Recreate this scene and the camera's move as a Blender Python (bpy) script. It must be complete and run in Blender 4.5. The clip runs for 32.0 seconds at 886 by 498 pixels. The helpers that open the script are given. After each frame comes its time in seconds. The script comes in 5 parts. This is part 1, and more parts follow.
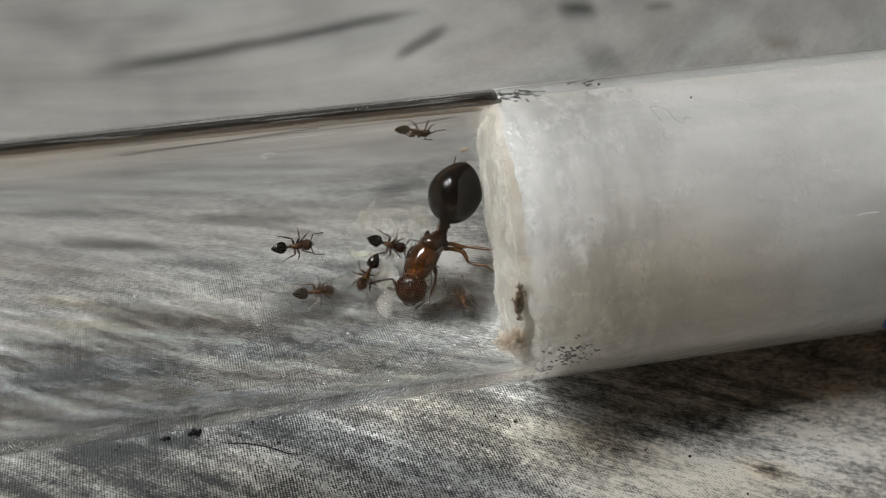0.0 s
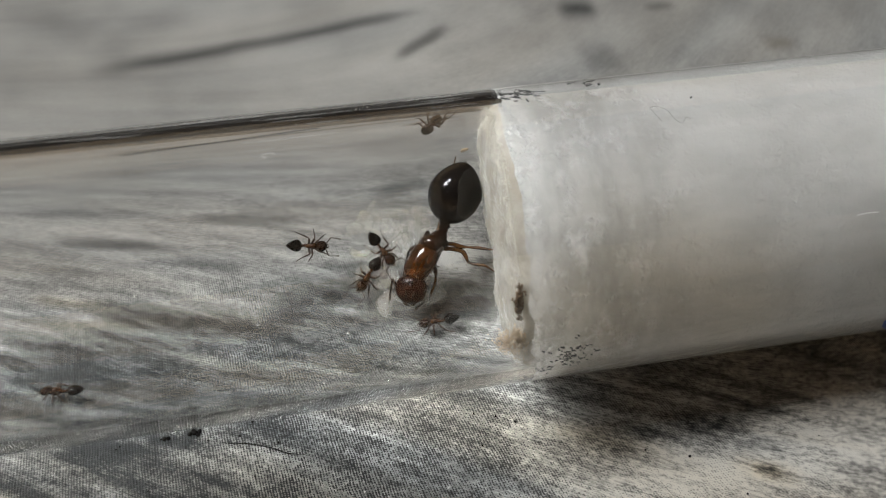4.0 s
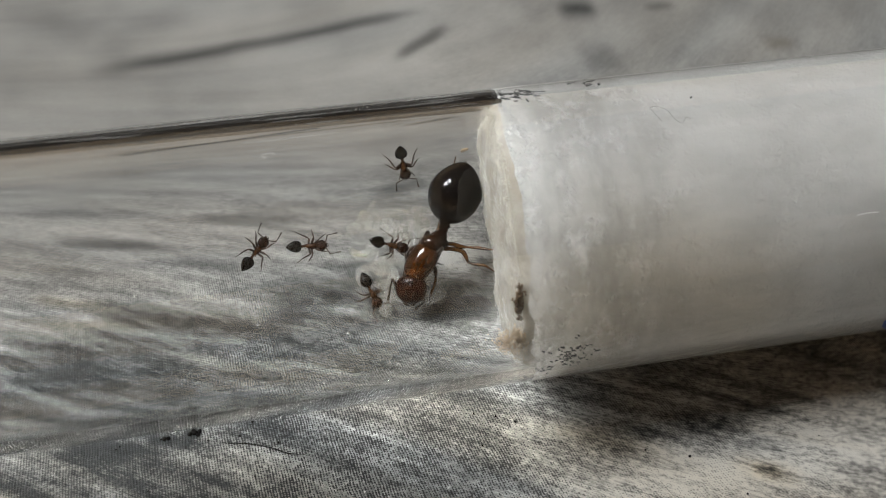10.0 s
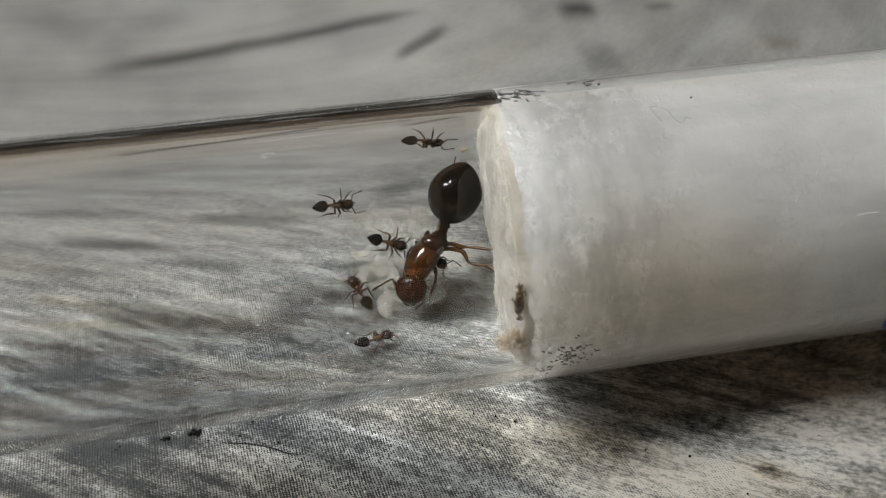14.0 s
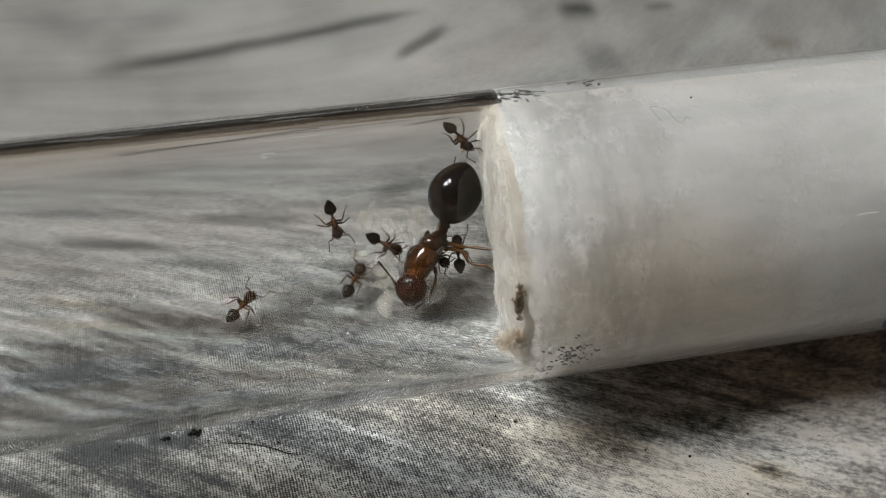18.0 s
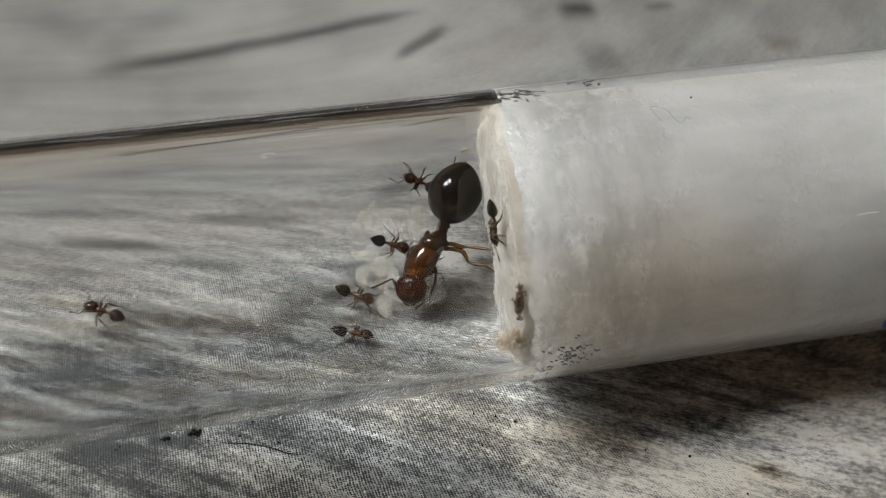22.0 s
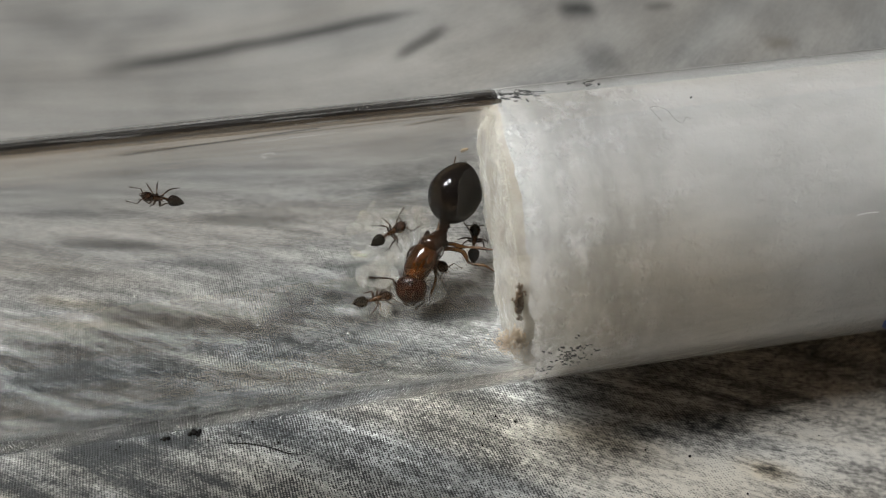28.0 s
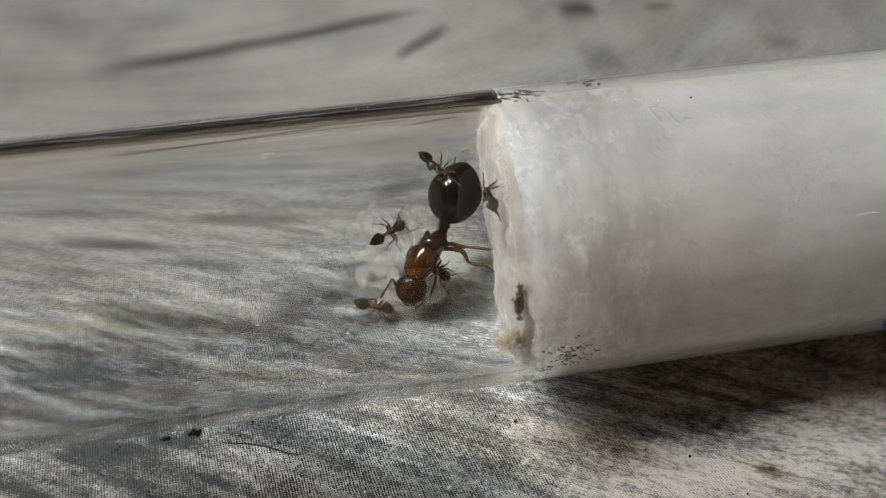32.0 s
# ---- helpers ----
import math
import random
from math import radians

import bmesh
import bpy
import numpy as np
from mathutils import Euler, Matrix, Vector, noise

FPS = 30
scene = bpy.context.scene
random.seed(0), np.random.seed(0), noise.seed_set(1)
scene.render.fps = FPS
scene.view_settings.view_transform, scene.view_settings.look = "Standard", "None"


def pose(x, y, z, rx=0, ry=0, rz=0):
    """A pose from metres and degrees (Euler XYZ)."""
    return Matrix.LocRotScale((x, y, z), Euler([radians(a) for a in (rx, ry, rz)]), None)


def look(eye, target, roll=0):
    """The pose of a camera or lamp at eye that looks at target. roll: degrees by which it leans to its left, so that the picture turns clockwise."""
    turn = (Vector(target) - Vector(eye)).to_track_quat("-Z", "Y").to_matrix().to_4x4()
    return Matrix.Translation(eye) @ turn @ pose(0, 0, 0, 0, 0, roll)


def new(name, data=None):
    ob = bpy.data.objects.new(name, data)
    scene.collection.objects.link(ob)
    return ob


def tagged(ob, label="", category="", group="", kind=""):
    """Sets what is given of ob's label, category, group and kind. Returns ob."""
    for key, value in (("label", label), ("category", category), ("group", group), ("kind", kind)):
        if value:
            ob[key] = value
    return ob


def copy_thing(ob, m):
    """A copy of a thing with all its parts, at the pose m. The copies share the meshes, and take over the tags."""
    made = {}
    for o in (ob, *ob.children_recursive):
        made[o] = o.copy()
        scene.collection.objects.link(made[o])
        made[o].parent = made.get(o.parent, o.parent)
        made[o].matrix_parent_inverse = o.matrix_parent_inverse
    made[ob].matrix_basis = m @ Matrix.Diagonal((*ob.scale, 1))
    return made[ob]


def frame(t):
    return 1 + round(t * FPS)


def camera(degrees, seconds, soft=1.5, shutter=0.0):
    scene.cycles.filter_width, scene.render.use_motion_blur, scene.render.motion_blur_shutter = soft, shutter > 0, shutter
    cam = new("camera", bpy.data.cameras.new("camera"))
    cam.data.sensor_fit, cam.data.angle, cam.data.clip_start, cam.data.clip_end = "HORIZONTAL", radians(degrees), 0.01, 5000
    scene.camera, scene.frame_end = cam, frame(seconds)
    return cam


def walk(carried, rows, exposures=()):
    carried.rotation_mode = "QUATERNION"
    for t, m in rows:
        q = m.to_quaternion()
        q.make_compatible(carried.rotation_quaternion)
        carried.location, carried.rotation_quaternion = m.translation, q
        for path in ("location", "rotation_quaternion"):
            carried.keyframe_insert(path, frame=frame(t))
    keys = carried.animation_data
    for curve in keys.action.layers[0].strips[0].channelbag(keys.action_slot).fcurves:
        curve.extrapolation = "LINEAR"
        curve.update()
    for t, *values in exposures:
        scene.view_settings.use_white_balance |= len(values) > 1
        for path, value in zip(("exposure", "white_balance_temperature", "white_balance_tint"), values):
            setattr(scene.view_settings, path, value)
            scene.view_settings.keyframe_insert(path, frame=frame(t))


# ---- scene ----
cam = camera(36.0, 32.0, soft=0.7, shutter=0.5)
EYE, AIM = (-0.013085, -0.044134, 0.066503), (0.0, -0.000339, 0.008)
STAND = look(EYE, AIM, 6.193)
walk(cam, [(0.0, STAND), (32.0, STAND)])
cam.data.dof.use_dof = True
cam.data.dof.focus_distance = 0.0775
cam.data.dof.aperture_fstop = 74.0
scene.view_settings.exposure = 0.0

# ---- light: a skylight over the table, and the sky behind it ----
world = bpy.data.worlds.new("sky")
scene.world = world
world.use_nodes = True
sky = world.node_tree.nodes.new("ShaderNodeTexSky")
sky.sky_type, sky.sun_disc = "NISHITA", False
sky.sun_elevation, sky.sun_rotation = radians(50), radians(-60)
world.node_tree.links.new(sky.outputs[0], world.node_tree.nodes["Background"].inputs[0])
world.node_tree.nodes["Background"].inputs[1].default_value = 0.1

CEILING = 1.5
HOLE_X, HOLE_Y, HOLE_W, HOLE_D = -0.78, 0.46, 0.84, 0.62
lamp = bpy.data.lights.new("skylight_glow", "AREA")
lamp.shape, lamp.size, lamp.size_y = "RECTANGLE", HOLE_W - 0.04, HOLE_D - 0.04
lamp.energy, lamp.color = 26.6, (0.962, 0.99, 0.980)
glow = new("skylight_glow", lamp)
glow.matrix_world = pose(HOLE_X, HOLE_Y, CEILING + 0.03)

# ---- materials ----
MM = 0.001
R_OUT, R_IN, AXIS_Z = 8.08 * MM, 7.3 * MM, 8.0 * MM
RISE = R_OUT - AXIS_Z  # outer wall raised off the bore's axis to fit the camera's view
PLUG_X = 2.9 * MM


def material(name, colour, rough=0.5, metal=0.0, **more):
    m = bpy.data.materials.new(name)
    m.use_nodes = True
    b = m.node_tree.nodes["Principled BSDF"]
    b.inputs["Base Color"].default_value = (*colour, 1)
    b.inputs["Roughness"].default_value = rough
    b.inputs["Metallic"].default_value = metal
    for key, value in more.items():
        b.inputs[key.replace("_", " ")].default_value = value
    return m


def node(m, kind, **sets):
    n = m.node_tree.nodes.new(kind)
    for key, value in sets.items():
        n.inputs[key.replace("_", " ")].default_value = value
    return n


def link(m, a, b):
    m.node_tree.links.new(a, b)


def bsdf(m):
    return m.node_tree.nodes["Principled BSDF"]


def blotches(m, dark, light, scale, detail=5, stretch=(1, 1, 1), low=0.35, high=0.65, bump=0.0, depth=0.00002, fine=None, coords="Object"):
    """Two-scale colour variation between two tones, with a relief."""
    co = node(m, "ShaderNodeTexCoord")
    mp = node(m, "ShaderNodeMapping", Scale=stretch)
    link(m, co.outputs[coords], mp.inputs[0])
    n1 = node(m, "ShaderNodeTexNoise", Scale=scale, Detail=detail, Roughness=0.62)
    n2 = node(m, "ShaderNodeTexNoise", Scale=fine or scale * 7, Detail=4, Roughness=0.6)
    link(m, mp.outputs[0], n1.inputs["Vector"])
    link(m, mp.outputs[0], n2.inputs["Vector"])
    mix = node(m, "ShaderNodeMath")
    mix.operation = "MULTIPLY_ADD"
    link(m, n2.outputs[0], mix.inputs[0])
    mix.inputs[1].default_value = 0.35
    link(m, n1.outputs[0], mix.inputs[2])
    ramp = node(m, "ShaderNodeMapRange", From_Min=low + 0.17, From_Max=high + 0.17)
    link(m, mix.outputs[0], ramp.inputs[0])
    col = node(m, "ShaderNodeMix")
    col.data_type = "RGBA"
    col.inputs[6].default_value, col.inputs[7].default_value = (*dark, 1), (*light, 1)
    link(m, ramp.outputs[0], col.inputs[0])
    link(m, col.outputs[2], bsdf(m).inputs["Base Color"])
    if bump:
        b = node(m, "ShaderNodeBump", Strength=bump, Distance=depth)
        link(m, mix.outputs[0], b.inputs["Height"])
        link(m, b.outputs[0], bsdf(m).inputs["Normal"])
    return m


def chitin(name, dark, light, rough, scale=1500, bump=0.15, coat=0.3, depth=0.00001, stretch=(1, 1, 1)):
    m = material(name, light, rough, 0.0, Coat_Weight=coat, Coat_Roughness=0.08)
    return blotches(m, dark, light, scale, bump=bump, depth=depth, stretch=stretch)


def cloth_material():
    """Printed tablecloth: the print, with some shade painted in, comes from the attribute, the threads and the fibres
    from waves and noise.
    """
    m = material("printed_cloth", (0.5, 0.49, 0.47), 0.62, Specular_IOR_Level=0.3)
    co = node(m, "ShaderNodeTexCoord")
    tone = node(m, "ShaderNodeAttribute")
    tone.attribute_name = "tone"
    flow = node(m, "ShaderNodeAttribute")
    flow.attribute_name = "flow"
    # fine streaks that follow the flow of the printed grain
    grain = node(m, "ShaderNodeTexNoise", Scale=1.0, Detail=6, Roughness=0.68)
    along = node(m, "ShaderNodeVectorMath")
    along.operation = "MULTIPLY"
    along.inputs[1].default_value = (1, 1, 0)
    link(m, flow.outputs["Vector"], along.inputs[0])
    link(m, along.outputs[0], grain.inputs["Vector"])
    fleck = node(m, "ShaderNodeTexNoise", Scale=2300, Detail=4, Roughness=0.75)
    link(m, co.outputs["Object"], fleck.inputs["Vector"])
    # threads
    weave = node(m, "ShaderNodeAttribute")
    weave.attribute_name = "weave"
    wob = node(m, "ShaderNodeTexNoise", Scale=700, Detail=2)
    link(m, co.outputs["Object"], wob.inputs["Vector"])
    wv = node(m, "ShaderNodeVectorMath")
    wv.operation = "MULTIPLY_ADD"
    link(m, wob.outputs["Color"], wv.inputs[0])
    wv.inputs[1].default_value = (0.00020, 0.00020, 0)
    link(m, weave.outputs["Vector"], wv.inputs[2])
    sep = node(m, "ShaderNodeSeparateXYZ")
    link(m, wv.outputs[0], sep.inputs[0])

    def wave(out, period):
        a = node(m, "ShaderNodeMath")
        a.operation = "MULTIPLY"
        link(m, out, a.inputs[0])
        a.inputs[1].default_value = 2 * math.pi / period
        s = node(m, "ShaderNodeMath")
        s.operation = "SINE"
        link(m, a.outputs[0], s.inputs[0])
        return s.outputs[0]

    warp, weft = wave(sep.outputs[0], 0.000142), wave(sep.outputs[1], 0.000136)
    both = node(m, "ShaderNodeMath")
    both.operation = "MULTIPLY_ADD"
    link(m, weft, both.inputs[0])
    both.inputs[1].default_value = 0.55
    link(m, warp, both.inputs[2])
    worn = node(m, "ShaderNodeTexNoise", Scale=330, Detail=3, Roughness=0.6)
    link(m, co.outputs["Object"], worn.inputs["Vector"])
    filled = node(m, "ShaderNodeMapRange", From_Min=0.36, From_Max=0.64, To_Min=-0.15, To_Max=0.95)
    link(m, worn.outputs[0], filled.inputs[0])
    uneven = node(m, "ShaderNodeTexNoise", Scale=5200, Detail=3, Roughness=0.6)
    link(m, co.outputs["Object"], uneven.inputs["Vector"])
    loose = node(m, "ShaderNodeMapRange", From_Min=0.3, From_Max=0.7, To_Min=-1.45, To_Max=1.45)
    link(m, uneven.outputs[0], loose.inputs[0])
    ragged = node(m, "ShaderNodeMath")
    link(m, both.outputs[0], ragged.inputs[0])
    link(m, loose.outputs[0], ragged.inputs[1])
    deep = node(m, "ShaderNodeMath")
    link(m, ragged.outputs[0], deep.inputs[0])
    link(m, filled.outputs[0], deep.inputs[1])
    raised = node(m, "ShaderNodeSeparateXYZ")
    link(m, flow.outputs["Vector"], raised.inputs[0])
    # tone: print + grain + flecks
    rgb = node(m, "ShaderNodeSeparateColor")
    link(m, tone.outputs["Color"], rgb.inputs[0])
    g = node(m, "ShaderNodeMapRange", From_Min=0.3, From_Max=0.7, To_Min=-0.34, To_Max=0.34)
    link(m, grain.outputs[0], g.inputs[0])
    f = node(m, "ShaderNodeMapRange", From_Min=0.3, From_Max=0.7, To_Min=-0.22, To_Max=0.22)
    link(m, fleck.outputs[0], f.inputs[0])
    s1 = node(m, "ShaderNodeMath")
    s1.operation = "MULTIPLY_ADD"
    link(m, g.outputs[0], s1.inputs[0])
    link(m, tone.outputs["Alpha"], s1.inputs[1])
    link(m, rgb.outputs[0], s1.inputs[2])
    s2 = node(m, "ShaderNodeMath")
    s2.operation = "MULTIPLY_ADD"
    link(m, f.outputs[0], s2.inputs[0])
    link(m, tone.outputs["Alpha"], s2.inputs[1])
    link(m, s1.outputs[0], s2.inputs[2])
    # thick pale print fills the pits
    full = node(m, "ShaderNodeMapRange", From_Min=0.22, From_Max=0.92, To_Min=-0.40, To_Max=1.05)
    link(m, s2.outputs[0], full.inputs[0])
    level = node(m, "ShaderNodeMath")
    link(m, deep.outputs[0], level.inputs[0])
    link(m, full.outputs[0], level.inputs[1])
    pits = node(m, "ShaderNodeMapRange", From_Min=-0.55, From_Max=0.28)
    link(m, level.outputs[0], pits.inputs[0])
    ramp = node(m, "ShaderNodeValToRGB")
    ramp.color_ramp.elements[0].position, ramp.color_ramp.elements[0].color = 0.0, (0.022, 0.023, 0.024, 1)
    ramp.color_ramp.elements[1].position, ramp.color_ramp.elements[1].color = 1.0, (0.66, 0.64, 0.61, 1)
    e = ramp.color_ramp.elements.new(0.5)
    e.color = (0.25, 0.245, 0.235, 1)
    lift = node(m, "ShaderNodeMath")
    lift.operation = "MULTIPLY_ADD"
    link(m, raised.outputs[2], lift.inputs[0])
    lift.inputs[1].default_value = 0.12
    link(m, s2.outputs[0], lift.inputs[2])
    link(m, lift.outputs[0], ramp.inputs[0])
    # warm and cool inks
    warm = node(m, "ShaderNodeMix")
    warm.data_type, warm.blend_type = "RGBA", "MULTIPLY"
    warm.inputs[7].default_value = (1.0, 0.895, 0.74, 1)
    link(m, rgb.outputs[1], warm.inputs[0])
    link(m, ramp.outputs[0], warm.inputs[6])
    cool = node(m, "ShaderNodeMix")
    cool.data_type, cool.blend_type = "RGBA", "MULTIPLY"
    cool.inputs[7].default_value = (0.89, 0.945, 1.0, 1)
    link(m, rgb.outputs[2], cool.inputs[0])
    link(m, warm.outputs[2], cool.inputs[6])
    # the pits between the threads hold less ink; their shade is painted in too
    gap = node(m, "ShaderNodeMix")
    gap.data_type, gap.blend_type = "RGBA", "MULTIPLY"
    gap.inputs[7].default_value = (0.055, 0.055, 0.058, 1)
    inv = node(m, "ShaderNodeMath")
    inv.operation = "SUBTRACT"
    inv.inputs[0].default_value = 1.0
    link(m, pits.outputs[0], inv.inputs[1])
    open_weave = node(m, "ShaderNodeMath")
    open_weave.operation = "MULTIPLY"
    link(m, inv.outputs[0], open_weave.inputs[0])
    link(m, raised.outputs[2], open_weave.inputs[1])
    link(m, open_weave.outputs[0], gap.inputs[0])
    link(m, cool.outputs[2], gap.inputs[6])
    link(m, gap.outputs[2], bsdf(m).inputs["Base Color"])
    b1 = node(m, "ShaderNodeBump", Strength=0.35, Distance=0.00003)
    ribs = node(m, "ShaderNodeMath")
    ribs.operation = "MULTIPLY"
    link(m, both.outputs[0], ribs.inputs[0])
    link(m, raised.outputs[2], ribs.inputs[1])
    link(m, ribs.outputs[0], b1.inputs["Height"])
    b2 = node(m, "ShaderNodeBump", Strength=0.35, Distance=0.00008)
    link(m, grain.outputs[0], b2.inputs["Height"])
    link(m, b1.outputs[0], b2.inputs["Normal"])
    link(m, b2.outputs[0], bsdf(m).inputs["Normal"])
    return m


CLOTH = cloth_material()
GLASS = material("clear_tube_plastic", (0.99, 0.992, 0.99), 0.004, Transmission_Weight=1.0, IOR=1.47)


def cotton_material():
    """Damp cotton behind the wall: soft blotches, grey shade of folds painted in, and white pilled patches near its
    front.
    """
    m = material("cotton_wool", (0.55, 0.55, 0.55), 0.95, Specular_IOR_Level=0.1,
                 Subsurface_Weight=1.0, Subsurface_Radius=(0.0300, 0.0294, 0.0285), Subsurface_Scale=1.0)
    co = node(m, "ShaderNodeTexCoord")
    sep = node(m, "ShaderNodeSeparateXYZ")
    link(m, co.outputs["Object"], sep.inputs[0])

    def cloud(scale, stretch, detail, low, high, rough=0.6):
        mp = node(m, "ShaderNodeMapping", Scale=stretch)
        link(m, co.outputs["Object"], mp.inputs[0])
        n = node(m, "ShaderNodeTexNoise", Scale=scale, Detail=detail, Roughness=rough)
        link(m, mp.outputs[0], n.inputs["Vector"])
        r = node(m, "ShaderNodeMapRange", From_Min=low, From_Max=high)
        link(m, n.outputs[0], r.inputs[0])
        return r.outputs[0]

    def times(a, b):
        n = node(m, "ShaderNodeMath")
        n.operation = "MULTIPLY"
        link(m, a, n.inputs[0])
        link(m, b, n.inputs[1])
        return n.outputs[0]

    def tint(before, mask, colour, kind):
        n = node(m, "ShaderNodeMix")
        n.data_type, n.blend_type = "RGBA", kind
        n.inputs[7].default_value = (*colour, 1)
        link(m, mask, n.inputs[0])
        link(m, before, n.inputs[6])
        return n.outputs[2]

    near = node(m, "ShaderNodeMapRange", From_Min=0.013, From_Max=0.008)
    link(m, sep.outputs[0], near.inputs[0])
    soft = cloud(300, (0.5, 1, 1), 5, 0.36, 0.66)
    folds = times(cloud(420, (1.5, 0.45, 0.45), 4, 0.36, 0.58), near.outputs[0])
    pills = times(times(cloud(1300, (1, 0.8, 0.8), 3, 0.46, 0.70), cloud(320, (1, 1, 1), 2, 0.46, 0.58)), near.outputs[0])
    base = node(m, "ShaderNodeMix")
    base.data_type = "RGBA"
    base.inputs[6].default_value, base.inputs[7].default_value = (0.406, 0.400, 0.386, 1), (0.506, 0.500, 0.486, 1)
    link(m, soft, base.inputs[0])
    # the folds' shade goes into the base colour here
    fold_shade = tint(base.outputs[2], folds, (0.78, 0.78, 0.778), "MULTIPLY")
    with_pills = tint(fold_shade, pills, (0.51, 0.51, 0.505), "MIX")
    # warm light bounced off the table, painted on as a brownish tint
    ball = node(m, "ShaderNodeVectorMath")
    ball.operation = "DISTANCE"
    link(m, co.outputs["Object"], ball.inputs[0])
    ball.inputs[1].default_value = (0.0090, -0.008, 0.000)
    bounce_mask = node(m, "ShaderNodeMapRange", From_Min=0.0105, From_Max=0.005)
    link(m, ball.outputs["Value"], bounce_mask.inputs[0])
    bounce_tint = tint(with_pills, times(bounce_mask.outputs[0], cloud(180, (0.4, 1, 1), 4, 0.25, 0.6)), (1.0, 0.95, 0.875), "MULTIPLY")
    link(m, bounce_tint, bsdf(m).inputs["Base Color"])
    grain = node(m, "ShaderNodeTexNoise", Scale=1700, Detail=4, Roughness=0.62)
    link(m, co.outputs["Object"], grain.inputs["Vector"])
    b1 = node(m, "ShaderNodeBump", Strength=0.42, Distance=0.0005)
    link(m, grain.outputs[0], b1.inputs["Height"])
    b2 = node(m, "ShaderNodeBump", Strength=0.7, Distance=0.0009)
    link(m, pills, b2.inputs["Height"])
    link(m, b1.outputs[0], b2.inputs["Normal"])
    link(m, b2.outputs[0], bsdf(m).inputs["Normal"])
    return m


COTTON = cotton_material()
COTTON_FACE = material("cotton_front", (0.6, 0.57, 0.5), 0.95, Specular_IOR_Level=0.1,
                       Subsurface_Weight=1.0, Subsurface_Radius=(0.006, 0.0056, 0.005), Subsurface_Scale=1.0)
blotches(COTTON_FACE, (0.285, 0.26, 0.222), (0.41, 0.382, 0.335), 420, low=0.33, high=0.67, bump=0.6, depth=0.0003, fine=2600)
WISP = material("pressed_cotton", (0.58, 0.58, 0.572), 0.95, Specular_IOR_Level=0.1)
FIBRE = material("cotton_fibre", (0.66, 0.635, 0.585), 0.9, Specular_IOR_Level=0.1)
BROWN_DIRT = blotches(material("brown_dirt", (0.16, 0.10, 0.05), 0.85), (0.05, 0.031, 0.019), (0.17, 0.115, 0.068), 2500, bump=0.5)
TAN_DIRT = blotches(material("tan_residue", (0.55, 0.38, 0.2), 0.8), (0.44, 0.33, 0.22), (0.56, 0.44, 0.31), 900, bump=0.15)
BLUE_SPOT = blotches(material("blue_spot", (0.05, 0.09, 0.28), 0.5), (0.03, 0.06, 0.2), (0.08, 0.13, 0.36), 3000)
INK = blotches(material("worn_black_ink", (0.03, 0.03, 0.03), 0.6), (0.008, 0.008, 0.009), (0.06, 0.06, 0.06), 5000)
SOOT = blotches(material("black_crumb", (0.006, 0.006, 0.006), 0.95, Specular_IOR_Level=0.05), (0.003, 0.003, 0.003), (0.014, 0.013, 0.012), 4000)
HAIR = material("dark_fibre", (0.10, 0.095, 0.09), 0.6)
SCRATCH = material("pale_scuff", (0.8, 0.8, 0.8), 0.5)
CEILING_PAINT = blotches(material("ceiling_paint", (0.18, 0.178, 0.17), 0.85), (0.19, 0.194, 0.20), (0.23, 0.235, 0.245), 3)
WALL_PAINT = blotches(material("room_paint", (0.4, 0.39, 0.37), 0.8), (0.70, 0.565, 0.40), (0.76, 0.615, 0.44), 3)
GASTER_Q = chitin("black_chitin", (0.0015, 0.0013, 0.0015), (0.006, 0.0046, 0.0046), 0.06, 1400, 0.10, 0.0, 0.00002)
bsdf(GASTER_Q).inputs["Specular IOR Level"].default_value = 0.7
GASTER_SEAM = chitin("grey_brown_chitin", (0.03, 0.022, 0.018), (0.075, 0.055, 0.045), 0.35)
AMBER = chitin("amber_chitin", (0.005, 0.0016, 0.0007), (0.092, 0.027, 0.0046), 0.16, 430, 0.03, 1.0, stretch=(0.25, 1, 1))
bsdf(AMBER).inputs["Specular IOR Level"].default_value = 0.2
bsdf(AMBER).inputs["Coat Roughness"].default_value = 0.05
SCUTELLUM = chitin("dark_amber_chitin", (0.006, 0.002, 0.001), (0.036, 0.0105, 0.0028), 0.15, 900, 0.04, 0.9, stretch=(0.3, 1, 1))
DARK_BROWN = chitin("dark_brown_chitin", (0.006, 0.003, 0.002), (0.024, 0.010, 0.005), 0.22)
HEAD_Q = blotches(material("red_brown_chitin", (0.03, 0.01, 0.006), 0.3, Coat_Weight=0.45, Coat_Roughness=0.08, Specular_IOR_Level=0.1), (0.0035, 0.0012, 0.0009), (0.030, 0.0085, 0.0046), 3000, low=0.38, high=0.62, bump=0.6, depth=0.00004)
LEG_Q = chitin("tan_brown_leg", (0.022, 0.009, 0.003), (0.125, 0.052, 0.012), 0.25)
LEG_DARK = chitin("dark_leg", (0.012, 0.006, 0.0035), (0.035, 0.016, 0.008), 0.28)
GASTER_W = chitin("worker_black_chitin", (0.003, 0.0023, 0.002), (0.009, 0.0055, 0.0045), 0.06, coat=0.0)
bsdf(GASTER_W).inputs["Specular IOR Level"].default_value = 0.8
BODY_W = chitin("worker_brown_chitin", (0.020, 0.009, 0.004), (0.095, 0.040, 0.016), 0.18, 3000)
HEAD_W = chitin("worker_head_chitin", (0.010, 0.0045, 0.003), (0.046, 0.018, 0.009), 0.12, 3000)
LEG_W = chitin("worker_leg", (0.016, 0.009, 0.005), (0.065, 0.036, 0.021), 0.3)
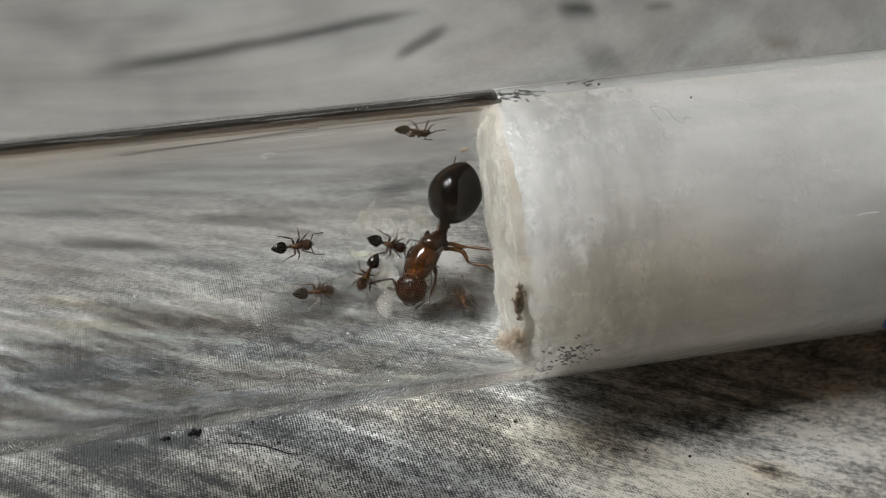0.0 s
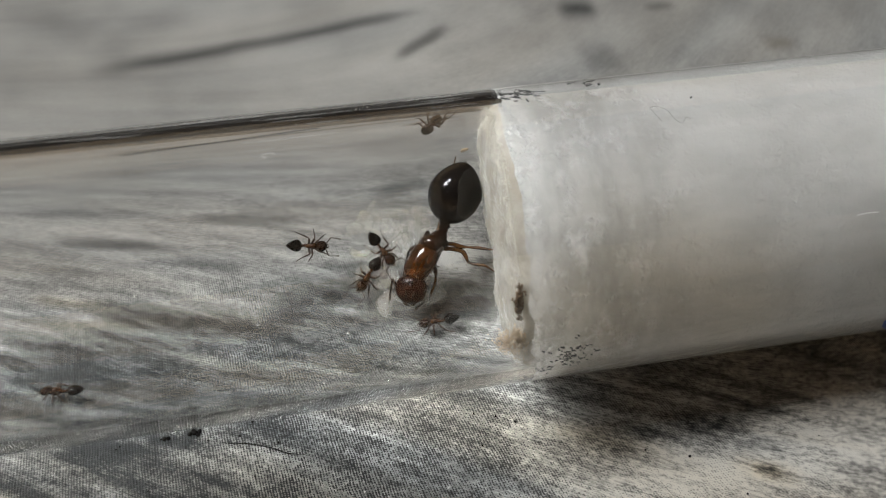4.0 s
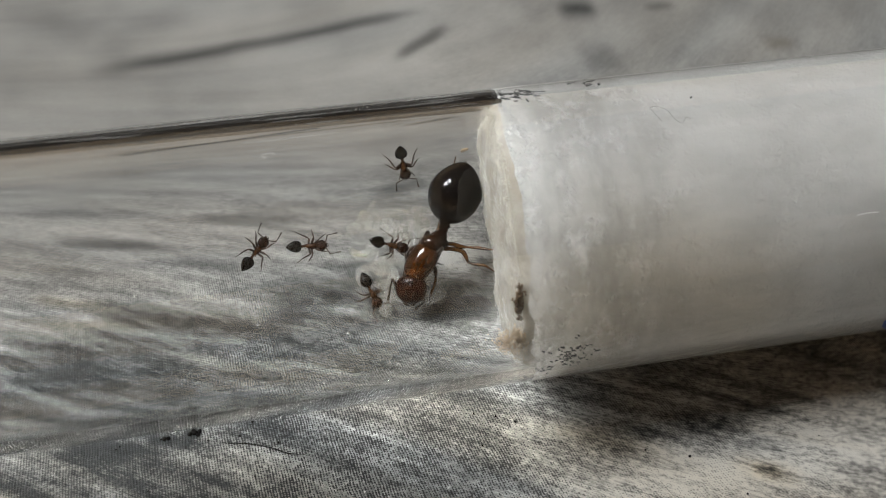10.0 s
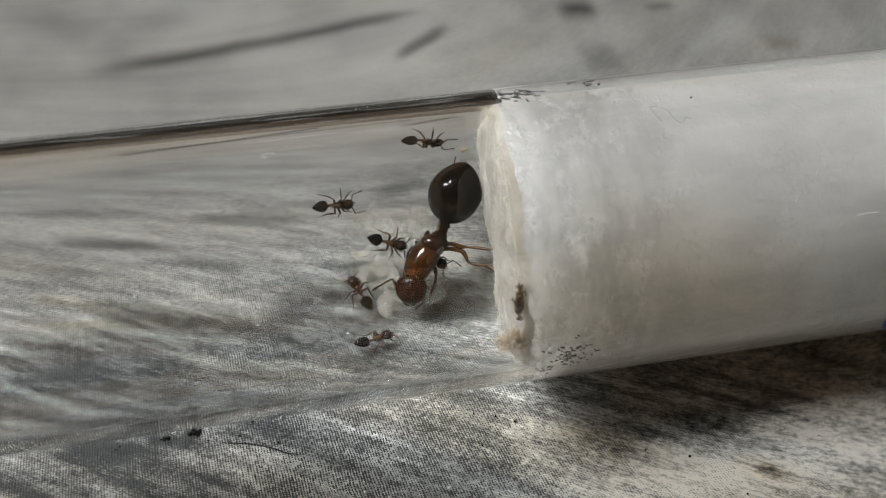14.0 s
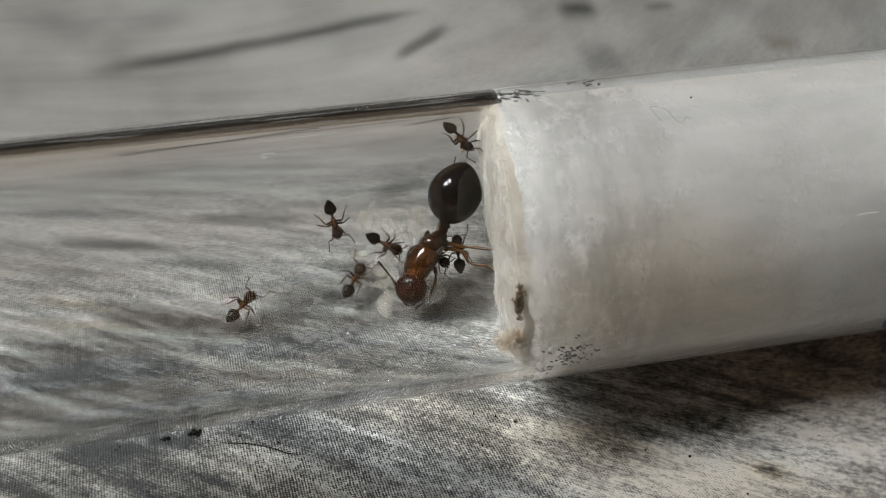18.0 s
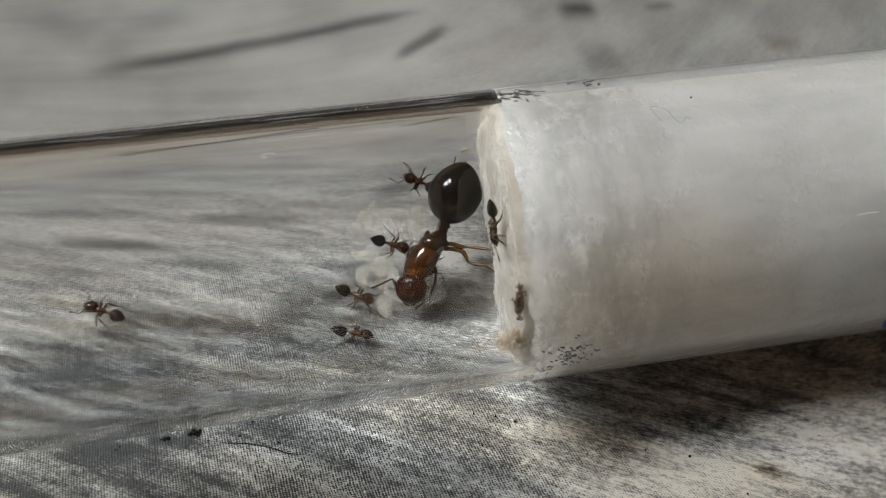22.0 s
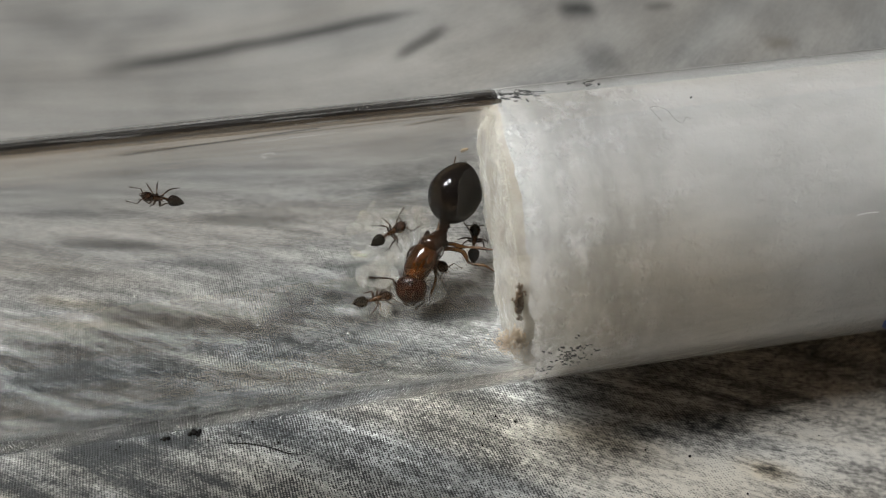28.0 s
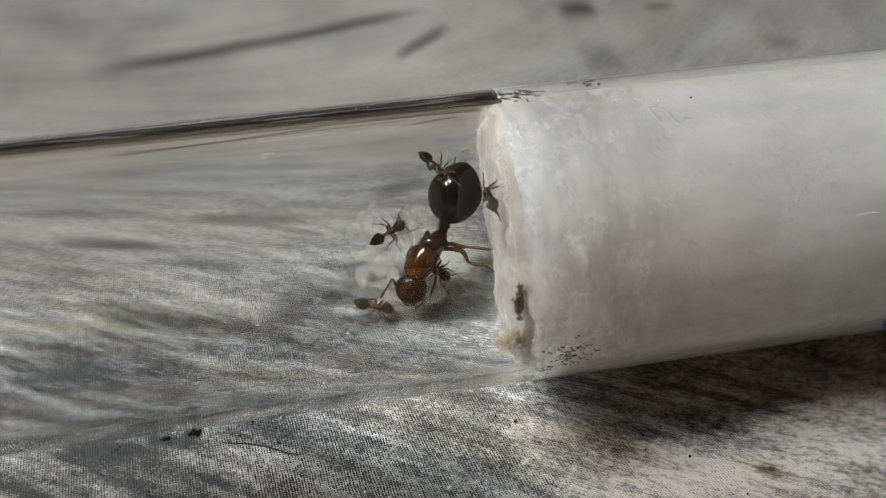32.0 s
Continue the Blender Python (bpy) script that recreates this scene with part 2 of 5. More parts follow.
EYE_BLACK = material("eye_black", (0.01, 0.009, 0.009), 0.15)
BROOD = material("translucent_larva_skin", (0.64, 0.61, 0.54), 0.16, Coat_Weight=1.0, Coat_Roughness=0.04, Subsurface_Weight=0.5,
                 Subsurface_Radius=(0.0006, 0.0005, 0.0004), Subsurface_Scale=0.8, Alpha=0.18)
GUT = material("yellowish_gut", (0.78, 0.73, 0.52), 0.5, Subsurface_Weight=0.5, Subsurface_Radius=(0.0004, 0.0003, 0.0002), Alpha=0.35)
EGG = material("glassy_egg", (0.66, 0.64, 0.58), 0.12, Coat_Weight=1.0, Coat_Roughness=0.03, Alpha=0.16)
# unseen wood past the hem, added dark to blacken the tube's upper edge
DARK_WOOD = blotches(material("dark_table_wood", (0.02, 0.016, 0.013), 0.85, Specular_IOR_Level=0.12), (0.008, 0.007, 0.006), (0.022, 0.017, 0.014), 40, stretch=(0.1, 1, 1), bump=0.2, depth=0.0003)


# ---- mesh helpers ----
def part(name, bm, mat, parent=None, label=""):
    me = bpy.data.meshes.new(name)
    for face in bm.faces:
        face.smooth = True
    bm.to_mesh(me)
    bm.free()
    me.materials.append(mat)
    ob = new(name, me)
    if parent:
        ob.parent = parent
    return tagged(ob, label)


def skin(bm, rings, caps=True):
    """Faces between rings of vertices; the ends close in fans."""
    n = len(rings[0])
    for a, b in zip(rings, rings[1:]):
        for i in range(n):
            j = (i + 1) % n
            bm.faces.new((a[i], a[j], b[j], b[i]))
    if caps:
        bm.faces.new(list(reversed(rings[0])))
        bm.faces.new(rings[-1])


def eased(values, s):
    """Catmull-Rom through rows of numbers, s from 0 to 1."""
    k = len(values) - 1
    i = min(int(s * k), k - 1)
    f = s * k - i
    p0, p1, p2, p3 = (values[max(0, min(k, i + d))] for d in (-1, 0, 1, 2))
    return [0.5 * (2 * b + (c - a) * f + (2 * a - 5 * b + 4 * c - d) * f * f + (3 * b - a - 3 * c + d) * f ** 3)
            for a, b, c, d in zip(p0, p1, p2, p3)]


def spindle(sections, around=20, along=24, bm=None, at=None):
    """A smooth body along x. Sections in mm: x, half width, half height, y and z of its middle."""
    bm = bm or bmesh.new()
    rings = []
    for k in range(along + 1):
        x, w, h, y, z = eased(sections, k / along)
        ring = []
        for i in range(around):
            a = 2 * math.pi * i / around
            co = Vector((x, y + max(w, 0.004) * math.cos(a), z + max(h, 0.004) * math.sin(a))) * MM
            ring.append(bm.verts.new(at @ co if at else co))
        rings.append(ring)
    skin(bm, rings)
    return bm


def ovoid(a, b, c, tail=1.0, nose=1.0, at=None, around=20, along=16, bm=None):
    """An egg-shaped body, half axes in mm; tail and nose below 1 sharpen its ends."""
    bm = bm or bmesh.new()
    rings = []
    for k in range(along + 1):
        u = -math.cos(math.pi * k / along)
        r = max(1 - u * u, 0.0) ** 0.5
        p = tail if u < 0 else nose
        r *= 1 - (1 - p) * abs(u) ** 1.5
        r = max(r, 0.02)
        ring = []
        for i in range(around):
            t = 2 * math.pi * i / around
            co = Vector((a * u, b * r * math.cos(t), c * r * math.sin(t))) * MM
            ring.append(bm.verts.new(at @ co if at else co))
        rings.append(ring)
    skin(bm, rings)
    return bm


def limb(points, radii, around=8, steps=4, bm=None, smooth=True):
    """A tapered tube through points, in mm."""
    bm = bm or bmesh.new()
    rows = [(*p, r) for p, r in zip(points, radii)]
    total = (len(rows) - 1) * steps
    line = [eased(rows, k / total) if smooth else None for k in range(total + 1)]
    rings = []
    for k, (x, y, z, r) in enumerate(line):
        a, b = line[max(k - 1, 0)], line[min(k + 1, total)]
        way = (Vector(b[:3]) - Vector(a[:3])).normalized()
        side = way.cross(Vector((0.03, 0.02, 1))).normalized()
        up = side.cross(way)
        ring = []
        for i in range(around):
            t = 2 * math.pi * i / around
            co = Vector((x, y, z)) + max(r, 0.003) * (side * math.cos(t) + up * math.sin(t))
            ring.append(bm.verts.new(co * MM))
        rings.append(ring)
    skin(bm, rings)
    return bm


def mm_pose(x, y, z, rx=0, ry=0, rz=0):
    return pose(x * MM, y * MM, z * MM, rx, ry, rz)


def on_wall(x, turn, heading, lift=0.0, tip=0.0):
    """The pose of a thing on the tube's inner wall. x in mm along the tube; turn: degrees round it from its lowest line
    towards the back; heading: degrees from the tube's axis; tip: nose up."""
    a = radians(turn)
    n = Vector((0, -math.sin(a), math.cos(a)))
    t = Vector((0, math.cos(a), math.sin(a)))
    p = Vector((x * MM, 0, AXIS_Z)) - n * (R_IN - lift * MM)
    m = Matrix(((1, t.x, n.x, p.x), (0, t.y, n.y, p.y), (0, t.z, n.z, p.z), (0, 0, 0, 1)))
    return m @ pose(0, 0, 0, 0, 0, heading) @ pose(0, 0, 0, 0, -tip, 0)


# ---- the room round the table, unseen, added to bounce light ----
def slab(bm, x0, x1, y0, y1, z0, z1):
    v = [bm.verts.new((x, y, z)) for x in (x0, x1) for y in (y0, y1) for z in (z0, z1)]
    for q in ((0, 1, 3, 2), (4, 6, 7, 5), (0, 4, 5, 1), (2, 3, 7, 6), (0, 2, 6, 4), (1, 5, 7, 3)):
        bm.faces.new([v[i] for i in q])


def flat(ob):
    for poly in ob.data.polygons:
        poly.use_smooth = False
    return ob


def room():
    h = 2.0
    low = -0.76
    for name, box in (("wall_north", (-h, h, h, h + 0.1, low, CEILING)), ("wall_south", (-h, h, -h - 0.1, -h, low, CEILING)),
                      ("wall_east", (h, h + 0.1, -h - 0.1, h + 0.1, low, CEILING)), ("wall_west", (-h - 0.1, -h, -h - 0.1, h + 0.1, low, CEILING))):
        bm = bmesh.new()
        slab(bm, *box)
        tagged(flat(part(name, bm, WALL_PAINT)), "plain painted room wall", "wall", kind="structure")
    bm = bmesh.new()
    x0, x1, y0, y1 = HOLE_X - HOLE_W / 2, HOLE_X + HOLE_W / 2, HOLE_Y - HOLE_D / 2, HOLE_Y + HOLE_D / 2
    e = h + 0.1
    for box in ((-e, x0, -e, e), (x1, e, -e, e), (x0, x1, -e, y0), (x0, x1, y1, e)):
        slab(bm, *box, CEILING + 0.002, CEILING + 0.08)
    tagged(flat(part("ceiling", bm, CEILING_PAINT)), "plain painted ceiling with a skylight opening", "ceiling", kind="structure")
    bm = bmesh.new()
    slab(bm, -e, e, -e, e, low - 0.1, low - 0.002)
    tagged(flat(part("floor", bm, WALL_PAINT)), "plain room floor", "floor", kind="structure")


room()


# ---- table and cloth ----
def lattice_noise(u, v, seed):
    """Smooth value noise on arrays."""
    iu, iv = np.floor(u).astype(np.int64), np.floor(v).astype(np.int64)
    fu, fv = u - iu, v - iv
    fu, fv = fu * fu * (3 - 2 * fu), fv * fv * (3 - 2 * fv)

    def cell(a, b):
        h = (a * 374761393 + b * 668265263 + seed * 974634777) & 0xFFFFFFFF
        h = ((h ^ (h >> 13)) * 1274126177) & 0xFFFFFFFF
        return ((h ^ (h >> 16)) & 0xFFFF) / 65535.0

    top = cell(iu, iv) * (1 - fu) + cell(iu + 1, iv) * fu
    low = cell(iu, iv + 1) * (1 - fu) + cell(iu + 1, iv + 1) * fu
    return top * (1 - fv) + low * fv - 0.5


def tablecloth():
    def axis(a, b, step, edge, far):
        inner = np.arange(a, b + step / 2, step)
        left, right = [], []
        d, x = step, a
        while x > -edge:
            d *= 1.5
            x = max(x - d, -edge)
            left.append(x)
        d, x = step, b
        while x < far:
            d *= 1.5
            x = min(x + d, far)
            right.append(x)
        return np.array(left[::-1] + list(inner) + right)

    xs, ys = axis(-30, 44, 0.2, 700, 700), axis(-20, 33, 0.2, 500, 34)
    X, Y = np.meshgrid(xs, ys)
    # the far hem runs askew, set just outside the camera's view
    hem = 29.8 - 0.131 * np.clip(X, -40, 46)
    Y = np.where(Y > 20, 20 + (Y - 20) * (hem - 20) / 14, Y)
    # the printed grain runs along lines of equal T
    bend = 1.5 * lattice_noise(X / 14, Y / 9, 3)
    T = Y - (-0.40 * X + 0.024 * X * Y + 0.010 * X * X) * np.exp(-(X * X + Y * Y) / 9000.0) + bend
    calm = 1 - 0.82 / (1 + np.exp(-(Y - 17) / 2.0))
    calm *= 1 - 0.22 / (1 + np.exp((X - 1) / 2.0)) / (1 + np.exp((Y - 0.0) / 1.5))
    # print drawn softer behind the tube, crisper on open cloth, to fit the camera's view
    left = 1 / (1 + np.exp((X - 3) / 1.5))
    beyond = 1 / (1 + np.exp(-(Y - 3) / 2))
    fine = 1 - left * (0.22 + 0.40 * beyond)
    fine = fine * (1 - 0.55 / (1 + np.exp(-(Y - 14) / 1.0)))
    tone = 0.60 + calm * (0.16 * lattice_noise(X / 13, T / 3.0, 5) + 0.26 * lattice_noise(X / 6.0, T / 0.8, 6) + 0.10 * left * lattice_noise(X / 3.0, T / 0.45, 61) + fine * (0.30 * lattice_noise(X / 1.7, T / 0.36, 7) + 0.2 * lattice_noise(X / 0.8, T / 0.25, 17)))
    # short slanting strokes of the printed grain
    S = Y + 0.52 * X + 0.8 * bend
    near = left / (1 + np.exp((Y - 9) / 2.0))
    tone += near * (0.27 * lattice_noise(X / 2.6, S / 0.42, 71) + 0.25 * lattice_noise(X / 1.5, S / 0.20, 72))
    warm = np.clip(0.16 + 0.9 * lattice_noise(X / 11, T / 2.5, 8), 0, 1)
    warm *= 1 - 0.75 * beyond
    cool = np.clip(0.14 - 0.9 * lattice_noise(X / 12, T / 2.8, 9), 0, 1)
    # a broad darker, bluish zone with a ragged far edge
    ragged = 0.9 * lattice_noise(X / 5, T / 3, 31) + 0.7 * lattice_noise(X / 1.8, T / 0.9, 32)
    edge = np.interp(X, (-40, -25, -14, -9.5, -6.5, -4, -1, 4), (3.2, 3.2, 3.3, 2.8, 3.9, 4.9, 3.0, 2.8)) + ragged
    dark_zone = 1 / (1 + np.exp(-(edge - Y) / 1.0)) / (1 + np.exp((X - 3.0 + 2 * ragged) / 1.6))
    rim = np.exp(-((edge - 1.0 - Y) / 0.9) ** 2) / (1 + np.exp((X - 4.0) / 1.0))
    tone -= 0.30 * dark_zone + 0.06 * rim * (0.5 + 1 / (1 + np.exp(-(X + 10) / 2))) + 0.14 + 0.06 / (1 + np.exp((X + 9) / 3.0))
    right = 1 / (1 + np.exp(-(X - 6) / 1.5)) / (1 + np.exp((Y + 3) / 1.5))
    tone += 0.10 * np.exp(-((X + 2) / 7) ** 2) / (1 + np.exp((Y + 2) / 1.0))
    D = Y + 0.50 * X + 0.5 * bend
    tone += right * (0.22 + 0.42 * lattice_noise(X / 9.0, D / 0.5, 41) + 0.22 * lattice_noise(X / 6.0, D / 0.2, 42))
    # tone lowered inside the tube's cast shadow on the right, to deepen it
    tone -= 0.16 / (1 + np.exp(-(X - 9) / 2.0)) / (1 + np.exp(-(Y + 8.5) / 0.8))
    warm *= 1 - 0.15 * right
    tone += 0.02 / (1 + np.exp((X + 3 - 0.6 * Y) / 3.0)) / (1 + np.exp((Y - 1.0) / 1.5))
    tone += 0.13 / (1 + np.exp((X + 2) / 2.0)) / (1 + np.exp(-(Y - 5.0) / 1.2))
    tone += (0.13 * lattice_noise(X / 3.4, Y / 2.6, 51) + 0.05 * lattice_noise(X / 1.4, Y / 1.6, 52) + 0.20 / (1 + np.exp(-(X - 2) / 3.0)) - 0.04 / (1 + np.exp((X + 12) / 3.0))) / (1 + np.exp(-(Y - 15) / 1.5))
    # pit strength by place, weaker far behind the tube, fitted to the camera's view
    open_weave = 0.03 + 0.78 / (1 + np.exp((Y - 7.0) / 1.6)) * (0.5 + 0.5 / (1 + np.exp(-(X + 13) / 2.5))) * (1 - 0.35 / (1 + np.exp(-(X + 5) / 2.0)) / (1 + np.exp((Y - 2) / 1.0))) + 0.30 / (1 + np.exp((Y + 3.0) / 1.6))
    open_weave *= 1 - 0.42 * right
    tone += 0.02 / (1 + np.exp(-(Y - 17) / 2.0)) + 0.085 / (1 + np.exp(-(Y - 6) / 1.5))
    cool += 0.28 * dark_zone
    wob_x, wob_y = 0.5 * lattice_noise(X / 1.6, Y / 1.1, 11), 0.5 * lattice_noise(X / 1.7, Y / 1.2, 12)

    def ink(x, y, half, wide, angle, amount, warmth, blue):
        """One streak of tone, for print and for painted-in shade: its middle and half length in mm, its half width, its
        direction in degrees.
        """
        c, s = math.cos(radians(angle)), math.sin(radians(angle))
        w = min(1.0, wide)
        u = ((X + wob_x * w - x) * c + (Y + wob_y * w - y) * s) / (half + 0.35 * wide)
        v = (-(X + wob_x * w - x) * s + (Y + wob_y * w - y) * c) / wide
        mask = np.exp(-u ** 4 - v * v)
        tone[:] += amount * mask
        warm[:] += warmth * mask
        cool[:] += blue * mask

    ink(-11.6, 24.9, 5.35, 0.60, 6, -0.46, 0.0, 0.0)
    ink(-1.4, 26.2, 5.01, 0.48, 9, -0.42, 0.0, 0.0)
    ink(4.0, 23.9, 2.23, 0.48, 34, -0.42, 0.0, 0.0)
    ink(16.0, 26.0, 0.95, 0.87, -4, -0.50, 0.0, 0.3)
    ink(22.2, 25.4, 0.88, 0.44, 2, -0.25, 0.0, 0.0)
    ink(-21.3, 29.5, 2.71, 1.14, -26, -0.12, 0.0, 0.0)
    ink(16.4, 20.6, 0.80, 1.36, 13, -0.16, 0.0, 0.0)
    ink(29.7, 20.6, 0.91, 0.76, 5, -0.12, 0.4, 0.0)
    ink(1.5, 22.4, 2.74, 1.24, -5, 0.12, 0.0, 0.0)
    ink(24.7, 22.2, 2.16, 1.67, 0, 0.08, 0.0, 0.0)
    ink(16.5, -12.5, 0.64, 0.38, -16, -0.46, 0.6, 0.0)
    ink(16.5, -12.5, 1.75, 0.64, -24, -0.15, 0.5, 0.0)
    ink(-14.5, -4.8, 0.34, 0.29, 3, -1.00, 0.0, 0.0)
    ink(-16.1, -5.0, 0.26, 0.14, 2, -0.45, 0.0, 0.0)
    ink(-16.7, -5.3, 4.56, 0.57, -4, -0.24, 0.0, 0.0)
    ink(-22.8, -6.8, 2.60, 1.60, -5, -0.06, 0.2, 0.0)
    ink(-21.9, -0.4, 2.78, 0.54, -6, -0.18, 0.0, 0.0)
    ink(-18.5, -5.5, 6.33, 1.12, -2, -0.05, 0.0, 0.2)
    ink(-0.9, -5.3, 4.22, 0.75, -4, 0.02, 0.0, 0.0)
    ink(15.9, -12.5, 7.87, 0.98, -0, 0.20, 0.0, 0.0)
    ink(-5.6, -9.9, 2.76, 0.55, -13, -0.10, 0.0, 0.0)
    ink(7.8, -8.9, 3.25, 0.64, -26, 0.08, 0.2, 0.0)
    # next three: the core of the tube's cast shadow, painted into the tone
    ink(12.6, -9.1, 4.6, 1.0, 7, -0.36, 0.2, 0.0)
    ink(17.4, -8.8, 3.2, 0.9, 12, -0.34, 0.2, 0.0)
    ink(8.4, -8.6, 2.2, 0.9, -6, -0.14, 0.2, 0.0)
    ink(15.2, -9.2, 9.23, 0.27, -21, -0.18, 0.2, 0.0)
    ink(-13.9, 2.5, 4.58, 0.60, -13, -0.24, 0.8, 0.0)
    ink(-6.9, 2.4, 2.48, 1.05, 13, -0.15, 0.0, 0.3)
    ink(-1.6, 0.7, 5.21, 0.71, -3, -0.15, 0.1, 0.1)
    ink(1.6, 0.8, 1.53, 0.86, 16, -0.12, 0.0, 0.2)
    ink(-12.3, 3.9, 2.88, 0.24, -19, 0.08, 0.2, 0.0)
    ink(-10.5, 3.6, 2.4, 0.8, -12, -0.10, 0.0, 0.0)
    ink(-20.0, 1.1, 4.70, 1.20, -3, -0.10, 0.0, 0.3)
    ink(-21.6, -1.6, 3.06, 1.05, -5, -0.03, 0.0, 0.3)
    ink(-20.5, 5.0, 2.35, 0.38, -19, -0.16, 0.8, 0.0)
    ink(-19.3, 3.1, 2.90, 0.34, -11, -0.02, 0.7, 0.0)
    ink(-18.4, -1.6, 0.59, 0.28, 4, -0.36, 0.0, 0.2)
    ink(-21.3, -1.4, 0.85, 0.14, -11, -0.30, 0.0, 0.0)
    ink(-14.5, -2.8, 0.39, 0.12, -2, -0.30, 0.0, 0.0)
    ink(-19.2, 12.9, 3.85, 0.42, -13, -0.26, 0.0, 0.2)
    ink(-18.4, 9.6, 2.99, 0.40, -13, -0.34, 0.0, 0.3)
    ink(-9.9, 10.5, 2.99, 0.50, -14, -0.30, 0.0, 0.2)
    ink(-7.3, 8.9, 1.59, 0.32, -17, -0.18, 0.0, 0.0)
    ink(0.1, 11.7, 1.65, 0.69, 25, -0.26, 0.0, 0.2)
    ink(-17.7, -4.1, 2.75, 1.19, -0, -0.08, 0.0, 0.4)
    ink(-23.0, -4.4, 1.64, 0.85, 2, 0.12, 0.0, 0.0)
    ink(-13.5, 7.0, 3.10, 0.33, -18, -0.14, 0.0, 0.0)
    ink(-11.3, 0.2, 3.13, 0.75, -18, -0.04, 0.0, 0.1)
    ink(-4.8, 5.1, 1.38, 0.36, 0, -0.15, 0.0, 0.5)
    ink(-8.4, 12.9, 3.21, 0.48, -7, 0.10, 0.0, 0.0)
    ink(-18.2, 6.7, 3.39, 0.43, -17, 0.10, 0.1, 0.0)
    ink(-7.5, 5.0, 2.2, 0.7, -10, -0.06, 0.0, 0.0)
    # next two: tone lifted beside the queen, and her cast shadow painted in
    ink(2.8, 4.9, 1.2, 1.4, 10, 0.36, 0.1, 0.0)
    ink(1.9, 0.5, 1.9, 0.9, 5, -0.24, 0.1, 0.0)
    ink(-19.5, -1.5, 6.0, 2.4, -4, -0.09, 0.0, 0.1)
    # further out the print runs on evenly
    far = 1 - np.exp(-((X / 70) ** 2 + (Y / 70) ** 2) ** 2)
    tone = tone * (1 - far) + far * (0.46 + 0.5 * lattice_noise(X / 120, Y / 18, 81) + 0.3 * lattice_noise(X / 50, Y / 9, 82))
    count = X.size
    ny, nx = X.shape
    me = bpy.data.meshes.new("tablecloth")
    verts = np.stack((X, Y, np.zeros_like(X)), axis=-1).reshape(-1, 3) * MM
    # soft waves in the cloth, flat under the tube
    rest = np.clip((np.abs(Y) - 5.5) / 8, 0, 1).reshape(-1)
    verts[:, 2] = rest * MM * (0.55 * lattice_noise(X / 17, Y / 13, 21) - 0.2).reshape(-1)
    idx = np.arange(count).reshape(ny, nx)
    quads = np.stack((idx[:-1, :-1], idx[:-1, 1:], idx[1:, 1:], idx[1:, :-1]), axis=-1).reshape(-1, 4)
    me.vertices.add(count)
    me.vertices.foreach_set("co", verts.reshape(-1))
    me.loops.add(quads.size)
    me.loops.foreach_set("vertex_index", quads.reshape(-1))
    me.polygons.add(len(quads))
    me.polygons.foreach_set("loop_start", np.arange(0, quads.size, 4))
    me.polygons.foreach_set("loop_total", np.full(len(quads), 4))
    me.polygons.foreach_set("use_smooth", np.ones(len(quads), dtype=bool))
    me.update(calc_edges=True)
    a = me.attributes.new("tone", "FLOAT_COLOR", "POINT")
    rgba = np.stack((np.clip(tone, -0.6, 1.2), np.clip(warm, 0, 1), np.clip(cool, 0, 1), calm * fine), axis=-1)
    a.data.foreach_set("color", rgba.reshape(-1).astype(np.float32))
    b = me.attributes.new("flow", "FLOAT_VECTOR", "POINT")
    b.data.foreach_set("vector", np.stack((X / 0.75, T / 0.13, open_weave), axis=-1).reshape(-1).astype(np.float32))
    w = me.attributes.new("weave", "FLOAT_VECTOR", "POINT")  # the threads fan out along the cloth
    skew = np.tan(np.clip(0.0122 * (X + 16), -0.1, 0.45))
    w.data.foreach_set("vector", np.stack(((X + Y * skew) * MM, (Y - 0.03 * X) * MM, np.zeros_like(X)), axis=-1).reshape(-1).astype(np.float32))
    me.materials.append(CLOTH)
    tagged(new("tablecloth", me), "grey wood-print woven tablecloth spread on the table", "tablecloth", kind="structure")
    bm = bmesh.new()
    slab(bm, -0.7, 0.7, -0.5, 0.5, -0.03, -0.0016)
    table = flat(part("table", bm, DARK_WOOD))
    tagged(table, "unseen dark table added under a printed cloth", "table")
    for x in (-0.64, 0.64):
        for y in (-0.44, 0.44):
            bm = bmesh.new()
            slab(bm, x - 0.03, x + 0.03, y - 0.03, y + 0.03, -0.762, -0.03)
            flat(part("leg", bm, DARK_WOOD, table))


tablecloth()


# ---- the test tube ----
def lathe(profile, around):
    """Turns (x, r) points in mm round the tube's axis; the profile is closed."""
    bm = bmesh.new()
    rings = []
    for x, r in profile:
        rings.append([bm.verts.new(Vector((x, r * math.cos(2 * math.pi * i / around), r * math.sin(2 * math.pi * i / around))) * MM) for i in range(around)])
    skin(bm, rings + rings[:1], caps=False)
    return bm


